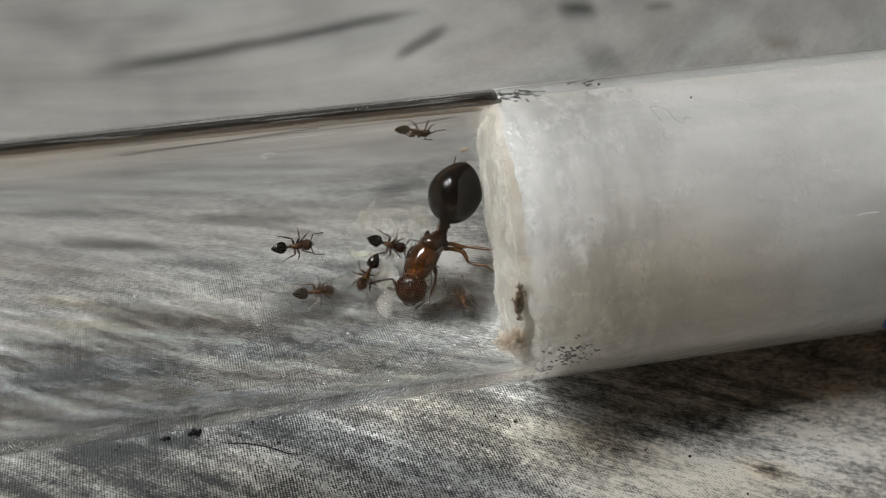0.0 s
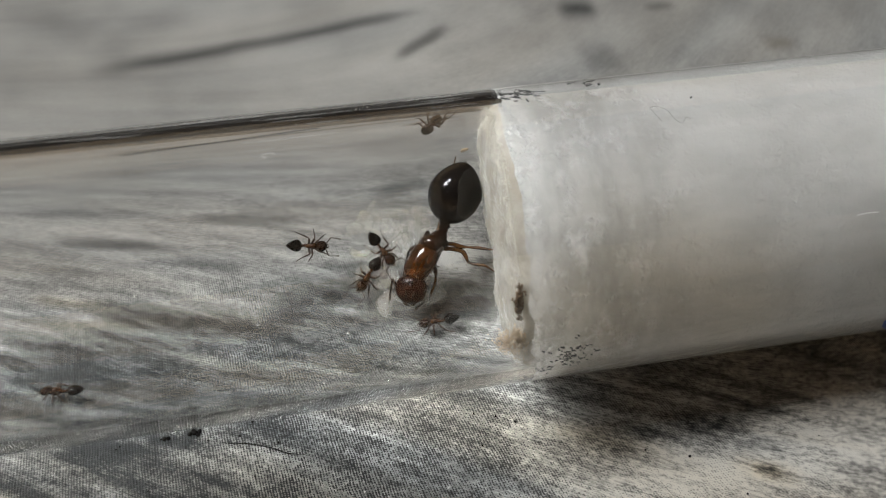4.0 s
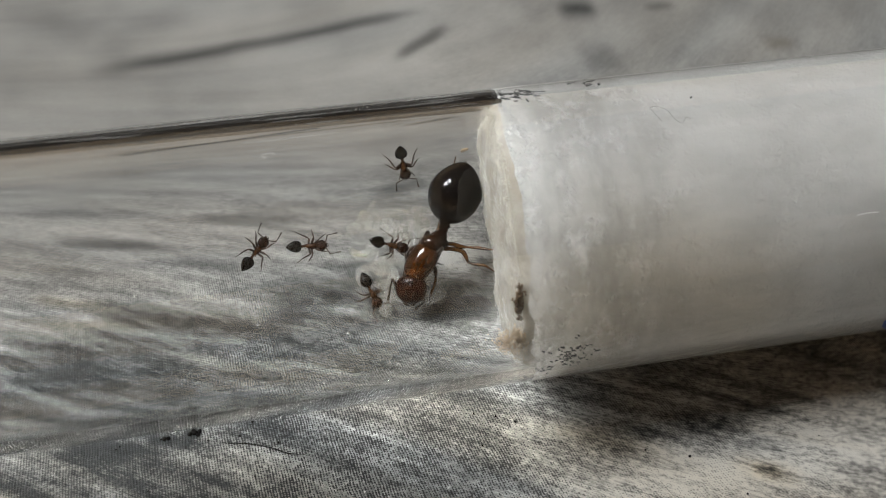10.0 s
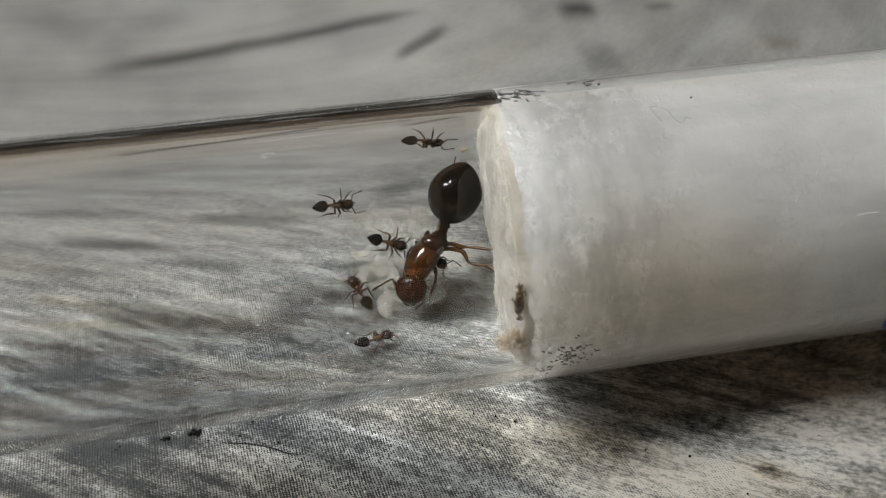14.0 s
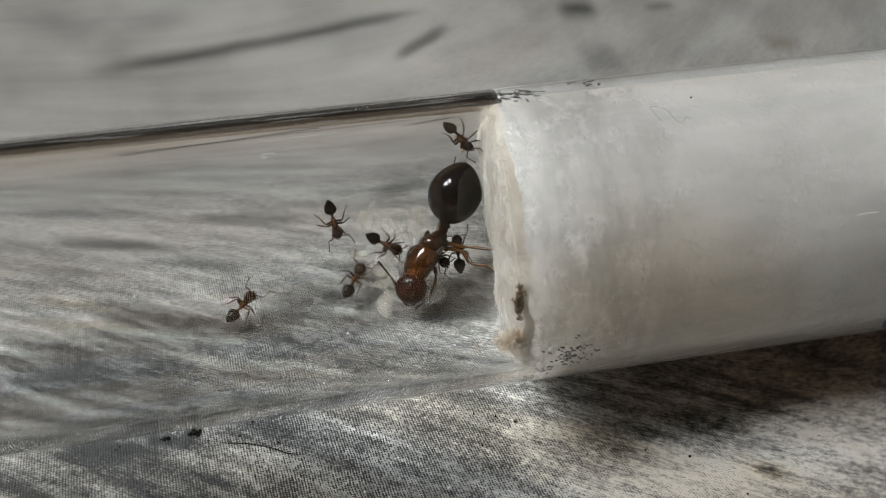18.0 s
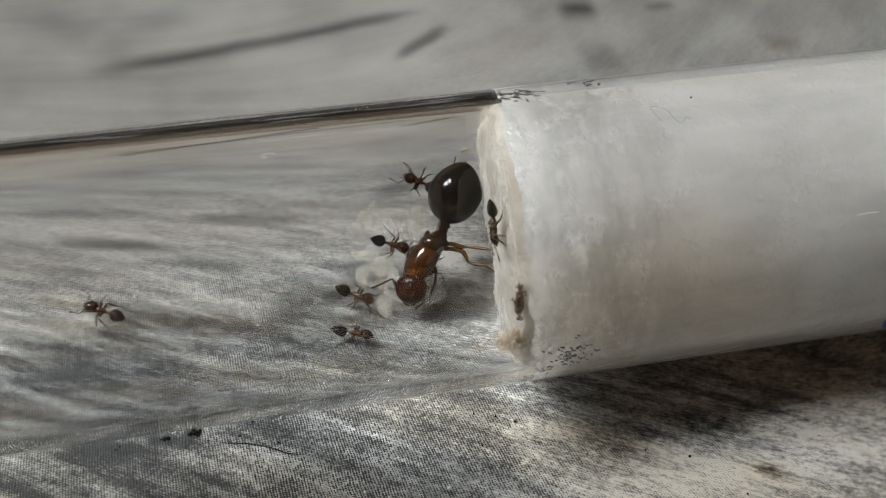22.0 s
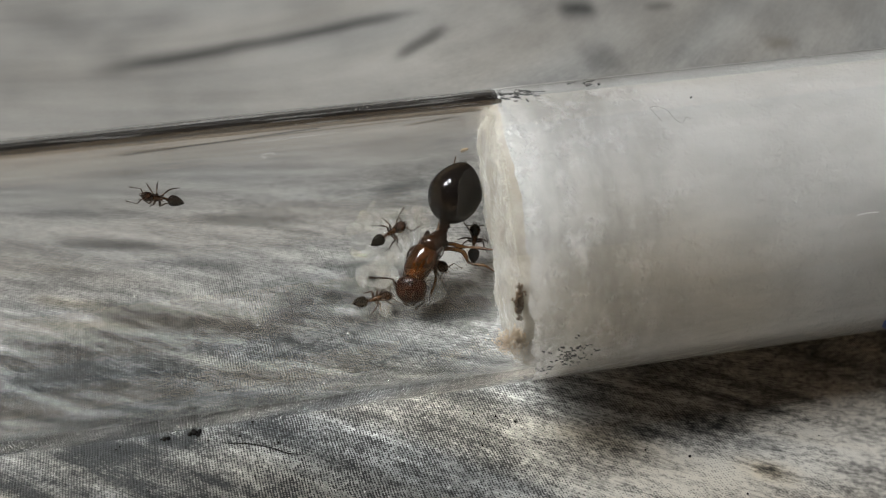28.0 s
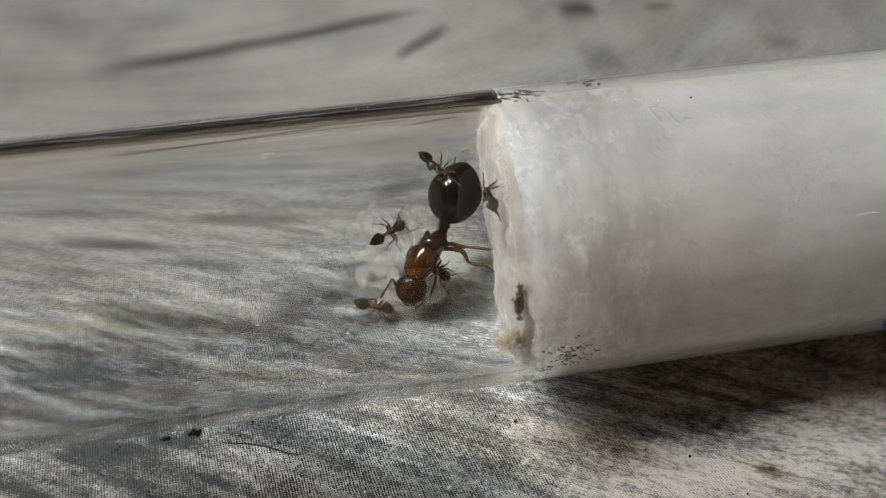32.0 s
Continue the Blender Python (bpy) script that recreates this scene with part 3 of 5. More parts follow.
def test_tube():
    ends = [radians(a) for a in range(0, 90, 6)]
    outer = [(-70, 8)] + [(x, 8) for x in range(-60, 51, 10)] + [(50 + 8 * math.sin(a), 8 * math.cos(a)) for a in ends[1:]] + [(58, 0.05)]
    inner = [(57.3, 0.05)] + [(50 + 7.3 * math.sin(a), 7.3 * math.cos(a)) for a in reversed(ends[1:])] + [(x, 7.3) for x in range(50, -61, -10)] + [(-70, 7.3)]
    bm = lathe([(-70.4, 7.9), *outer[0:], *inner, (-70.4, 7.4)], 160)
    for v in bm.verts:
        if v.co.yz.length > 7.6 * MM or v.co.x > 57.6 * MM:
            v.co.y, v.co.z = v.co.y * R_OUT / AXIS_Z, v.co.z * R_OUT / AXIS_Z + RISE
    bmesh.ops.recalc_face_normals(bm, faces=bm.faces)
    base = tagged(new("test_tube"), "clear test tube lying on the printed cloth", "test tube")
    base.location = (0, 0, AXIS_Z)
    ring = [(-70.6 + 0.5 * math.cos(radians(a)), 8.05 + 0.5 * math.sin(radians(a))) for a in range(0, 360, 30)]
    part("lip", lathe(ring, 96), GLASS, base, "rolled clear lip").location.z = RISE
    glass = part("wall", bm, GLASS, base)
    glass.visible_shadow = False
    return base


test_tube()


# ---- the cotton plug ----
def face_x(y, z):
    """Where the front of the cotton stands, in mm; y and z in mm from the tube's axis."""
    pressed = 0.65 * math.exp(-((y - 2.1) ** 2 + (z + 4.8) ** 2) / 1.1)  # a dent that keeps the queen's feet in the camera's view
    return 3.12 + 0.06 * y - 0.10 * z + pressed


def rim_x(y, z, r):
    """The front of the cotton with its loose relief and the soft roll of its rim, in mm."""
    n = noise.fractal(Vector((y * 0.55, z * 0.55, 3.1)), 0.9, 2.1, 5)
    fine = noise.fractal(Vector((y * 2.6, z * 2.6, 7.7)), 0.8, 2.2, 4)
    edge = max(0.0, (r - 5.9) / 1.46)
    roll = 1 - max(0.0, 1 - edge * edge) ** 0.5
    reach = 1.05 + 0.55 * noise.noise(Vector((y * 0.5, z * 0.5, 1))) + 0.2 * noise.noise(Vector((y * 2.2, z * 2.2, 2)))
    return face_x(y, z) + 0.26 * n * (1 - 0.5 * edge) + 0.07 * fine + reach * roll - 0.15 * (1 - (r / 7.36) ** 2)


def cotton_plug():
    around, rows, depth = 260, 120, 34.0
    bm = bmesh.new()
    rings = []
    for k in range(26):  # the front, from its middle to the rim
        s = k / 25
        r = max(0.02, 7.36 * (1 - (1 - s) ** 1.5))
        ring = []
        for i in range(around):
            a = 2 * math.pi * i / around
            y, z = r * math.cos(a), r * math.sin(a)
            x = rim_x(y, z, r)
            ring.append(bm.verts.new(Vector((x, y, z)) * MM))
        rings.append(ring)
    for k in range(1, rows + 1):  # the side
        s = (k / rows) ** 1.6
        ring = []
        for i in range(around):
            a = 2 * math.pi * i / around
            y, z = math.cos(a), math.sin(a)
            x0 = rim_x(7.36 * y, 7.36 * z, 7.36)
            x = x0 + s * (depth - x0)
            crease = noise.fractal(Vector((x * 0.55, y * 3.2, z * 3.2)), 0.9, 2.0, 4)
            fold = math.exp(-((x - x0 - 1.7 - 0.5 * noise.noise(Vector((y * 2, z * 2, 5)))) / 0.45) ** 2) + 0.7 * math.exp(-((x - x0 - 3.2 - 0.7 * noise.noise(Vector((y * 2, z * 2, 9)))) / 0.5) ** 2)
            fold *= max(0.0, 0.35 + noise.noise(Vector((y * 1.5, z * 1.5, 3))))
            r = 7.38 - 0.12 * max(0.0, crease) * math.exp(-(x - x0) / 9.0) - 0.34 * fold
            r = max(r, 7.33)
            ring.append(bm.verts.new(Vector((x, r * y, r * z)) * MM))
        rings.append(ring)
    skin(bm, rings)
    bmesh.ops.recalc_face_normals(bm, faces=bm.faces)
    plug = tagged(new("cotton_plug"), "white cotton wool plug packed inside the test tube", "cotton plug")
    plug.location = (0, 0, AXIS_Z)
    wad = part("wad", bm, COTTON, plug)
    wad.data.materials.append(COTTON_FACE)
    for poly in wad.data.polygons:  # the front is cream
        if poly.center.yz.length < 7.2 * MM and poly.center.x < 8 * MM:
            poly.material_index = 1
    rnd = random.Random(4)
    bm = bmesh.new()
    for _ in range(3600):  # loose fibres on the front
        a, r = rnd.uniform(0, 2 * math.pi), 7.2 * rnd.random() ** 0.4
        y, z = r * math.cos(a), r * math.sin(a)
        d = rnd.uniform(0, 2 * math.pi)
        pts = []
        lift = 0.03 + 0.30 * rnd.random() ** 2
        for k in range(5):
            d += rnd.uniform(-0.7, 0.7)
            y2, z2 = y + 0.22 * math.cos(d), z + 0.22 * math.sin(d)
            if y2 * y2 + z2 * z2 < 50:
                y, z = y2, z2
            pts.append((face_x(y, z) + 0.12 - lift * math.sin(math.pi * k / 4), y, z))
        limb(pts, [0.0045] * 5, around=3, steps=2, bm=bm)
    for _ in range(420):  # a fringe that stands off the far rim
        a, r = rnd.uniform(-0.5, 1.9), rnd.uniform(6.3, 7.2)
        y, z = r * math.cos(a), r * math.sin(a)
        x, d, reach = face_x(y, z) + 0.3, rnd.uniform(0, 2 * math.pi), rnd.uniform(0.06, 0.22)
        pts = []
        for k in range(5):
            pts.append((x, y, z))
            d += rnd.uniform(-0.9, 0.9)
            x, y, z = x - reach * rnd.uniform(0.4, 1.1), y + 0.14 * math.cos(d), z + 0.14 * math.sin(d)
            far = math.hypot(y, z)
            if far > 7.2:
                y, z = y * 7.2 / far, z * 7.2 / far
        limb(pts, [0.006, 0.006, 0.006, 0.005, 0.003], around=3, steps=2, bm=bm)
    tagged(part("loose_fibres", bm, FIBRE, plug, "fine loose cream cotton fibres"), kind="stuff")
    bm = bmesh.new()
    for _ in range(2600):  # wisps pressed against the tube
        a, x = rnd.uniform(0, 2 * math.pi), 3.6 + 14 * rnd.random() ** 1.5
        if noise.fractal(Vector((x * 0.5, 3 * math.cos(a), 3 * math.sin(a))), 0.9, 2.0, 3) < rnd.uniform(-0.35, 0.55):
            continue
        d, reach = rnd.gauss(1.2, 0.9), rnd.uniform(0.05, 0.14)
        pts = []
        for k in range(5):
            d += rnd.uniform(-0.5, 0.5)
            x, a = x + reach * math.cos(d), a + reach * math.sin(d) / 7.4
            if x > face_x(7 * math.cos(a), 7 * math.sin(a)) + 0.6:
                pts.append((x, 7.40 * math.cos(a), 7.40 * math.sin(a)))
        if len(pts) == 5:
            limb(pts, [0.003, 0.006, 0.007, 0.006, 0.003], around=3, steps=1, bm=bm)
    tagged(part("pressed_fibres", bm, WISP, plug, "fine white fibres pressed against the tube"), kind="stuff")
    return plug


cotton_plug()


def lump(rnd, size, at, bm):
    """A rough crumb."""
    ovoid(size, size * rnd.uniform(0.6, 0.9), size * rnd.uniform(0.5, 0.8), at=at, around=9, along=7, bm=bm)


def debris(name, label, mat, spots, seed):
    """Crumbs that cling to the cotton; spots: y, z and x in mm, size."""
    rnd = random.Random(seed)
    bm = bmesh.new()
    for x, y, z, size, count, spread in spots:
        for _ in range(count):
            p = [v + rnd.gauss(0, spread) for v in (x, y, z)]
            rr = math.hypot(p[1], p[2])
            if rr > 7.15:
                p[1], p[2] = p[1] * 7.15 / rr, p[2] * 7.15 / rr
            lump(rnd, size * rnd.uniform(0.5, 1.3), mm_pose(p[0], p[1], p[2], rnd.uniform(0, 360), rnd.uniform(0, 360), rnd.uniform(0, 360)), bm)
    for v in bm.verts:
        v.co += v.co.normalized() * MM * 0.05 * noise.noise(v.co * 9000)
    ob = part(name, bm, mat)
    ob.location = (0, 0, AXIS_Z)
    return tagged(ob, label, "debris")


def on_glass(x, turn, lift=0.015):
    """A point of the tube's outer skin, in metres."""
    a = radians(turn)
    r = R_OUT + lift * MM
    return Vector((x * MM, r * math.sin(a), AXIS_Z + RISE - r * math.cos(a)))


def ink_marks(seed, x0, x1, t0, t1, count, lean, label, long=0.30, wide=0.055):
    """Worn flecks of black marker on the outside of the tube."""
    rnd = random.Random(seed)
    bm = bmesh.new()
    for _ in range(count):
        x, t = rnd.gauss((x0 + x1) / 2, (x1 - x0) * 0.27), rnd.gauss((t0 + t1) / 2, (t1 - t0) * 0.25)
        size, half, turn = rnd.uniform(0.3, 1.0) * long, wide * rnd.uniform(0.4, 1.0), radians(lean + rnd.gauss(0, 24))
        rim = []
        for i in range(9):
            a = 2 * math.pi * i / 9
            u, v = size * math.cos(a) * rnd.uniform(0.7, 1.15), half * math.sin(a) * rnd.uniform(0.5, 1.4)
            dx, dt = u * math.cos(turn) - v * math.sin(turn), u * math.sin(turn) + v * math.cos(turn)
            rim.append((x + dx, t + math.degrees(dt / 8.0)))
        low = [bm.verts.new(on_glass(a, b, 0.004)) for a, b in rim]
        top = [bm.verts.new(on_glass(a, b, 0.018)) for a, b in rim]
        skin(bm, [low, top])
    bmesh.ops.recalc_face_normals(bm, faces=bm.faces)
    tagged(part("marker_flecks", bm, INK), label, "ink mark", kind="stuff")


def strand(name, points, radius, mat, label, category):
    bm = bmesh.new()
    pts = [tuple(on_glass(x, t, 0.03) / MM) for x, t in points]
    limb(pts, [radius] * len(pts), around=6, steps=5, bm=bm)
    tagged(part(name, bm, mat), label, category)


# ---- ants ----
def antenna(parent, at, azimuth, scape, flag, bend, thick, mat, club=1.7):
    """An elbowed antenna, in mm: the long first joint, then the beaded rest."""
    bm = limb([(0, 0, 0), (scape * 0.5, 0, 0.07 * scape), (scape, 0, 0.05 * scape)], [thick * 0.8, thick, thick * 1.15])
    ob = part("antenna", bm, mat, parent)
    ob.matrix_basis = mm_pose(*at, 0, 0, azimuth)
    b = radians(bend)
    bm = bmesh.new()
    beads = 9
    for k in range(beads):
        s = (k + 0.5) / beads
        d = s * flag
        w = thick * (0.8 + (club - 0.8) * max(0.0, s - 0.55) / 0.45)
        m = mm_pose(scape + d * math.cos(b), d * math.sin(b), 0.05 * scape - 0.20 * d, 0, 11, bend)
        ovoid(flag / beads * 0.62, w, w, at=m, around=8, along=6, bm=bm)
    part("feeler", bm, mat, ob)
    return ob


def worker():
    base = new("worker_ant")
    z = 0.42
    part("head", spindle([(0.27, 0.06, 0.05, 0, z), (0.33, 0.20, 0.15, 0, z + 0.01), (0.48, 0.30, 0.21, 0, z + 0.02), (0.66, 0.315, 0.21, 0, z), (0.82, 0.25, 0.16, 0, z - 0.03), (0.92, 0.12, 0.08, 0, z - 0.06), (0.95, 0.02, 0.02, 0, z - 0.07)]), HEAD_W, base)
    for s in (1, -1):
        part("eye", ovoid(0.06, 0.035, 0.05, at=mm_pose(0.62, s * 0.30, z + 0.06)), EYE_BLACK, base)
        part("mandible", limb([(0.90, s * 0.10, z - 0.07), (0.98, s * 0.09, z - 0.09), (1.03, s * 0.015, z - 0.10)], [0.035, 0.03, 0.012]), BODY_W, base)
        antenna(base, (0.82, s * 0.11, z + 0.06), s * 72, 0.52, 0.62, -s * 66, 0.035, LEG_W)
    part("thorax", spindle([(0.30, 0.07, 0.06, 0, z), (0.22, 0.17, 0.16, 0, z + 0.02), (0.06, 0.195, 0.19, 0, z + 0.03), (-0.10, 0.15, 0.16, 0, z + 0.01), (-0.24, 0.13, 0.14, 0, z - 0.02), (-0.33, 0.05, 0.06, 0, z - 0.06)]), BODY_W, base)
    for s in (1, -1):
        part("spine", limb([(-0.24, s * 0.09, z + 0.06), (-0.40, s * 0.14, z + 0.10)], [0.03, 0.006]), BODY_W, base)
    part("petiole", spindle([(-0.30, 0.05, 0.05, 0, z - 0.07), (-0.38, 0.095, 0.08, 0, z - 0.05), (-0.46, 0.06, 0.06, 0, z - 0.05)], 14, 10), BODY_W, base)
    part("postpetiole", spindle([(-0.44, 0.05, 0.05, 0, z - 0.04), (-0.52, 0.105, 0.09, 0, z), (-0.60, 0.05, 0.05, 0, z + 0.02)], 14, 10), BODY_W, base)
    part("gaster", spindle([(-0.56, 0.05, 0.04, 0, z + 0.03), (-0.62, 0.24, 0.17, 0, z + 0.03), (-0.78, 0.355, 0.26, 0, z + 0.03), (-1.00, 0.345, 0.26, 0, z + 0.05), (-1.22, 0.255, 0.20, 0, z + 0.08), (-1.39, 0.125, 0.11, 0, z + 0.12), (-1.50, 0.02, 0.02, 0, z + 0.14)]), GASTER_W, base, "glossy black heart-shaped gaster")
    for s in (1, -1):
        for hip, knee, ankle, toe in (((0.17, 0.11), (0.46, 0.36), (0.74, 0.43), (0.98, 0.54)), ((0.02, 0.12), (0.13, 0.50), (0.09, 0.78), (0.02, 1.02)), ((-0.14, 0.11), (-0.15, 0.50), (-0.50, 0.62), (-1.00, 0.84))):
            hip, knee, ankle, toe = ((x, s * y) for x, y in (hip, knee, ankle, toe))
            thigh = [(*hip, z - 0.10), (hip[0] * 0.65 + knee[0] * 0.35, hip[1] * 0.65 + knee[1] * 0.35, z + 0.02), (hip[0] * 0.25 + knee[0] * 0.75, hip[1] * 0.25 + knee[1] * 0.75, z + 0.13), (*knee, z + 0.14)]
            shin = [(*knee, z + 0.14), (knee[0] * 0.5 + ankle[0] * 0.5, knee[1] * 0.45 + ankle[1] * 0.55, z - 0.09), (*ankle, 0.14), (ankle[0] * 0.5 + toe[0] * 0.5, ankle[1] * 0.55 + toe[1] * 0.45, 0.05), (*toe, 0.03)]
            jointed(base, thigh, shin, 0.055, LEG_W, LEG_W)
    return tagged(base, "small brown worker ant with a black gaster inside the tube", "ant", "worker ants")


def jointed(parent, thigh, shin, thick, mat, mat2, label=""):
    """A leg through given points, in mm: thigh from the hip to the knee, shin from the knee to the toe."""
    hip = Vector(thigh[0])
    ob = part("leg", limb([tuple(Vector(q) - hip) for q in thigh], [thick * 1.1, thick * 1.35, thick * 1.25, thick * 0.6][:len(thigh)]), mat, parent, label)
    ob.matrix_basis = mm_pose(*hip)
    n = len(shin)
    part("shin", limb([tuple(Vector(q) - hip) for q in shin], [thick * v for v in (0.60, 0.95, 0.80, 0.46, 0.36)[:n]]), mat2, ob)
    return ob


def beads(points, thick, club, count=10):
    """A beaded feeler through points, in mm."""
    bm = bmesh.new()
    for k in range(count):
        a, b = Vector(eased(points, k / count)), Vector(eased(points, (k + 1) / count))
        w = thick * (0.85 + (club - 0.85) * k / count)
        turn = (b - a).to_track_quat("X", "Z").to_matrix().to_4x4()
        ovoid((b - a).length * 0.6, w, w, at=Matrix.Translation((a + b) / 2 * MM) @ turn, around=9, along=6, bm=bm)
    return bm


def queen():
    base = new("queen_ant")
    z = 1.45
    tail = mm_pose(-1.98, -0.08, z + 0.12, 0, 4, 13)
    bm = ovoid(1.93, 1.60, 1.34, 0.76, 0.97, at=tail @ mm_pose(-1.97, 0, 0.12, 0, 0, 0), around=44, along=110)
    back = tail.inverted()
    for v in bm.verts:  # each plate overlaps the next with a low step
        q = back @ v.co
        s = q.x / MM + 0.10 * math.sin(3 * math.atan2(q.z, q.y))
        step = sum(0.010 * max(0.0, 1 - (seam - s) / 0.5) for seam in (-1.25, -2.25, -3.0, -3.45) if s < seam)
        v.co = tail @ Vector((q.x, q.y * (1 - step), q.z * (1 - step)))
    gaster = part("gaster", bm, GASTER_Q, base, "large glossy black gaster")
    part("sting_tip", limb([tuple(tail @ (Vector(q) * MM) / MM) for q in ((-3.7, 0, 0.06), (-3.90, 0, 0.02), (-4.0, 0, 0.0))], [0.30, 0.16, 0.05]), GASTER_SEAM, gaster)
    part("petiole", spindle([(-1.60, 0.20, 0.20, 0.04, z - 0.25), (-1.74, 0.33, 0.36, 0.02, z - 0.08), (-1.88, 0.20, 0.22, 0, z - 0.1)], 18, 12), DARK_BROWN, base)
    part("postpetiole", spindle([(-1.82, 0.2, 0.2, 0, z - 0.08), (-1.97, 0.40, 0.36, -0.04, z + 0.02), (-2.14, 0.24, 0.22, -0.1, z + 0.08)], 18, 12), DARK_BROWN, base)
    roll = mm_pose(0, -0.04, z, 18, 0, 0)
    thorax = part("thorax", spindle([(1.80, 0.20, 0.16, 0.1, -0.15), (1.62, 0.48, 0.42, 0.05, -0.12), (1.10, 0.74, 0.62, 0, -0.05), (0.40, 0.80, 0.66, 0, -0.04), (-0.30, 0.72, 0.64, 0, -0.06), (-0.90, 0.58, 0.54, 0.04, -0.12), (-1.40, 0.40, 0.38, 0.08, -0.2), (-1.66, 0.18, 0.18, 0.1, -0.25)], 30, 30, at=roll), DARK_BROWN, base, "glossy amber and dark brown thorax")
    part("scutum", spindle([(1.88, 0.08, 0.06, 0, -0.02), (1.76, 0.52, 0.40, 0, 0.06), (1.34, 0.77, 0.63, 0, 0.14), (0.72, 0.82, 0.70, 0, 0.17), (0.12, 0.79, 0.68, 0, 0.18), (-0.18, 0.66, 0.57, 0, 0.15), (-0.27, 0.12, 0.1, 0, 0.10)], 34, 30, at=roll), AMBER, thorax, "amber scutum with dark stripes")
    part("scutellum", spindle([(-0.22, 0.28, 0.24, 0, 0.30), (-0.30, 0.56, 0.40, 0, 0.36), (-0.60, 0.63, 0.44, 0, 0.36), (-0.95, 0.46, 0.36, 0, 0.28), (-1.14, 0.08, 0.08, 0, 0.18)], 24, 20, at=roll), SCUTELLUM, thorax, "dark amber scutellum")
    for s in (1, -1):
        part("wing_scar", ovoid(0.36, 0.14, 0.26, at=roll @ mm_pose(-0.36, s * 0.62, 0.24, 0, 0, -s * 10)), GASTER_SEAM, thorax, "greyish wing scar")
        part("side_plate", ovoid(0.52, 0.20, 0.40, at=roll @ mm_pose(-0.72, s * 0.52, -0.12, 0, 0, -s * 16)), DARK_BROWN, thorax)
    neck = mm_pose(1.70, -0.02, z + 0.02, 14, 6, 24)
    bm = spindle([(-0.04, 0.30, 0.22, 0, -0.02), (0.06, 0.66, 0.40, 0, 0), (0.36, 0.88, 0.52, 0, 0.02), (0.82, 0.91, 0.53, 0, 0.02), (1.22, 0.77, 0.43, 0, -0.02), (1.48, 0.48, 0.28, 0, -0.08), (1.60, 0.08, 0.08, 0, -0.12)], 84, 64, at=neck)
    bm.normal_update()
    back = neck.inverted()
    for v in bm.verts:  # fine ridges that run along the head
        q = back @ v.co / MM
        ridge = noise.noise(Vector((q.x * 2.2, q.y * 8, q.z * 8))) + 0.6 * noise.noise(Vector((q.x * 7, q.y * 14, q.z * 14)))
        v.co += v.normal * MM * 0.016 * ridge
    head = part("head", bm, HEAD_Q, base, "finely sculptured red-brown head")
    for s in (1, -1):
        part("eye", ovoid(0.17, 0.07, 0.13, at=neck @ mm_pose(0.76, s * 0.86, 0.14)), EYE_BLACK, head)
        jaw = [tuple(neck @ (Vector(q) * MM) / MM) for q in ((1.46, s * 0.30, -0.10), (1.64, s * 0.24, -0.14), (1.73, s * 0.03, -0.16))]
        part("mandible", limb(jaw, [0.11, 0.09, 0.03]), DARK_BROWN, head)
        ridge = [tuple(neck @ (Vector(q) * MM) / MM) for q in ((1.26, s * 0.16, 0.38), (1.0, s * 0.22, 0.50), (0.78, s * 0.26, 0.54))]
        part("frontal_ridge", limb(ridge, [0.04, 0.075, 0.03]), DARK_BROWN, head)
    for x, y in ((0.46, 0.0), (0.32, 0.11), (0.32, -0.11)):
        part("ocellus", ovoid(0.065, 0.065, 0.05, at=neck @ mm_pose(x, y, 0.54)), EYE_BLACK, head)
    left = part("antenna", limb([(0, 0, 0), (-0.14, 0.26, -0.02), (-0.36, 0.46, -0.1)], [0.055, 0.06, 0.065]), DARK_BROWN, base)
    left.matrix_basis = mm_pose(2.78, 0.86, 1.15)
    part("feeler", beads([(-0.36, 0.46, -0.1), (-0.12, 0.50, -0.25), (0.18, 0.38, -0.4), (0.42, 0.34, -0.5)], 0.055, 1.3), DARK_BROWN, left)
    right = part("antenna", limb([(0, 0, 0), (-0.30, -0.36, 0.16), (-0.58, -0.84, 0.12)], [0.06, 0.07, 0.075]), DARK_BROWN, base)
    right.matrix_basis = mm_pose(2.97, -0.16, 1.20)
    feeler = part("feeler", beads([(0, 0, 0), (0.35, 0.18, -0.1), (0.75, 0.38, -0.25), (1.15, 0.60, -0.4)], 0.06, 1.5), DARK_BROWN, right)
    feeler.matrix_basis = mm_pose(-0.58, -0.84, 0.12)
    for spot in ((-1.12, 0.62, 0.95), (-0.86, 0.74, 0.85)):
        part("coxa", ovoid(0.17, 0.27, 0.18, at=mm_pose(*spot, 0, 0, 12)), LEG_Q, base, "tan-brown hip joint")
    jointed(base, [(-1.10, 0.62, 0.92), (-1.29, 1.05, 1.0), (-1.40, 1.50, 1.12), (-1.55, 1.85, 1.25)], [(-1.55, 1.85, 1.25), (-1.75, 2.25, 1.40), (-1.98, 2.84, 1.65), (-2.13, 3.27, 1.80), (-2.01, 3.70, 1.80)], 0.10, LEG_Q, LEG_Q, "tan-brown hind leg")
    jointed(base, [(-0.86, 0.76, 0.85), (-1.20, 1.62, 1.0), (-1.06, 2.03, 1.10), (-0.79, 2.32, 1.20)], [(-0.79, 2.32, 1.20), (-0.87, 2.70, 1.35), (-1.06, 3.21, 1.60), (-1.06, 3.60, 1.75), (-1.02, 4.00, 1.80)], 0.105, LEG_Q, LEG_Q, "tan-brown middle leg")
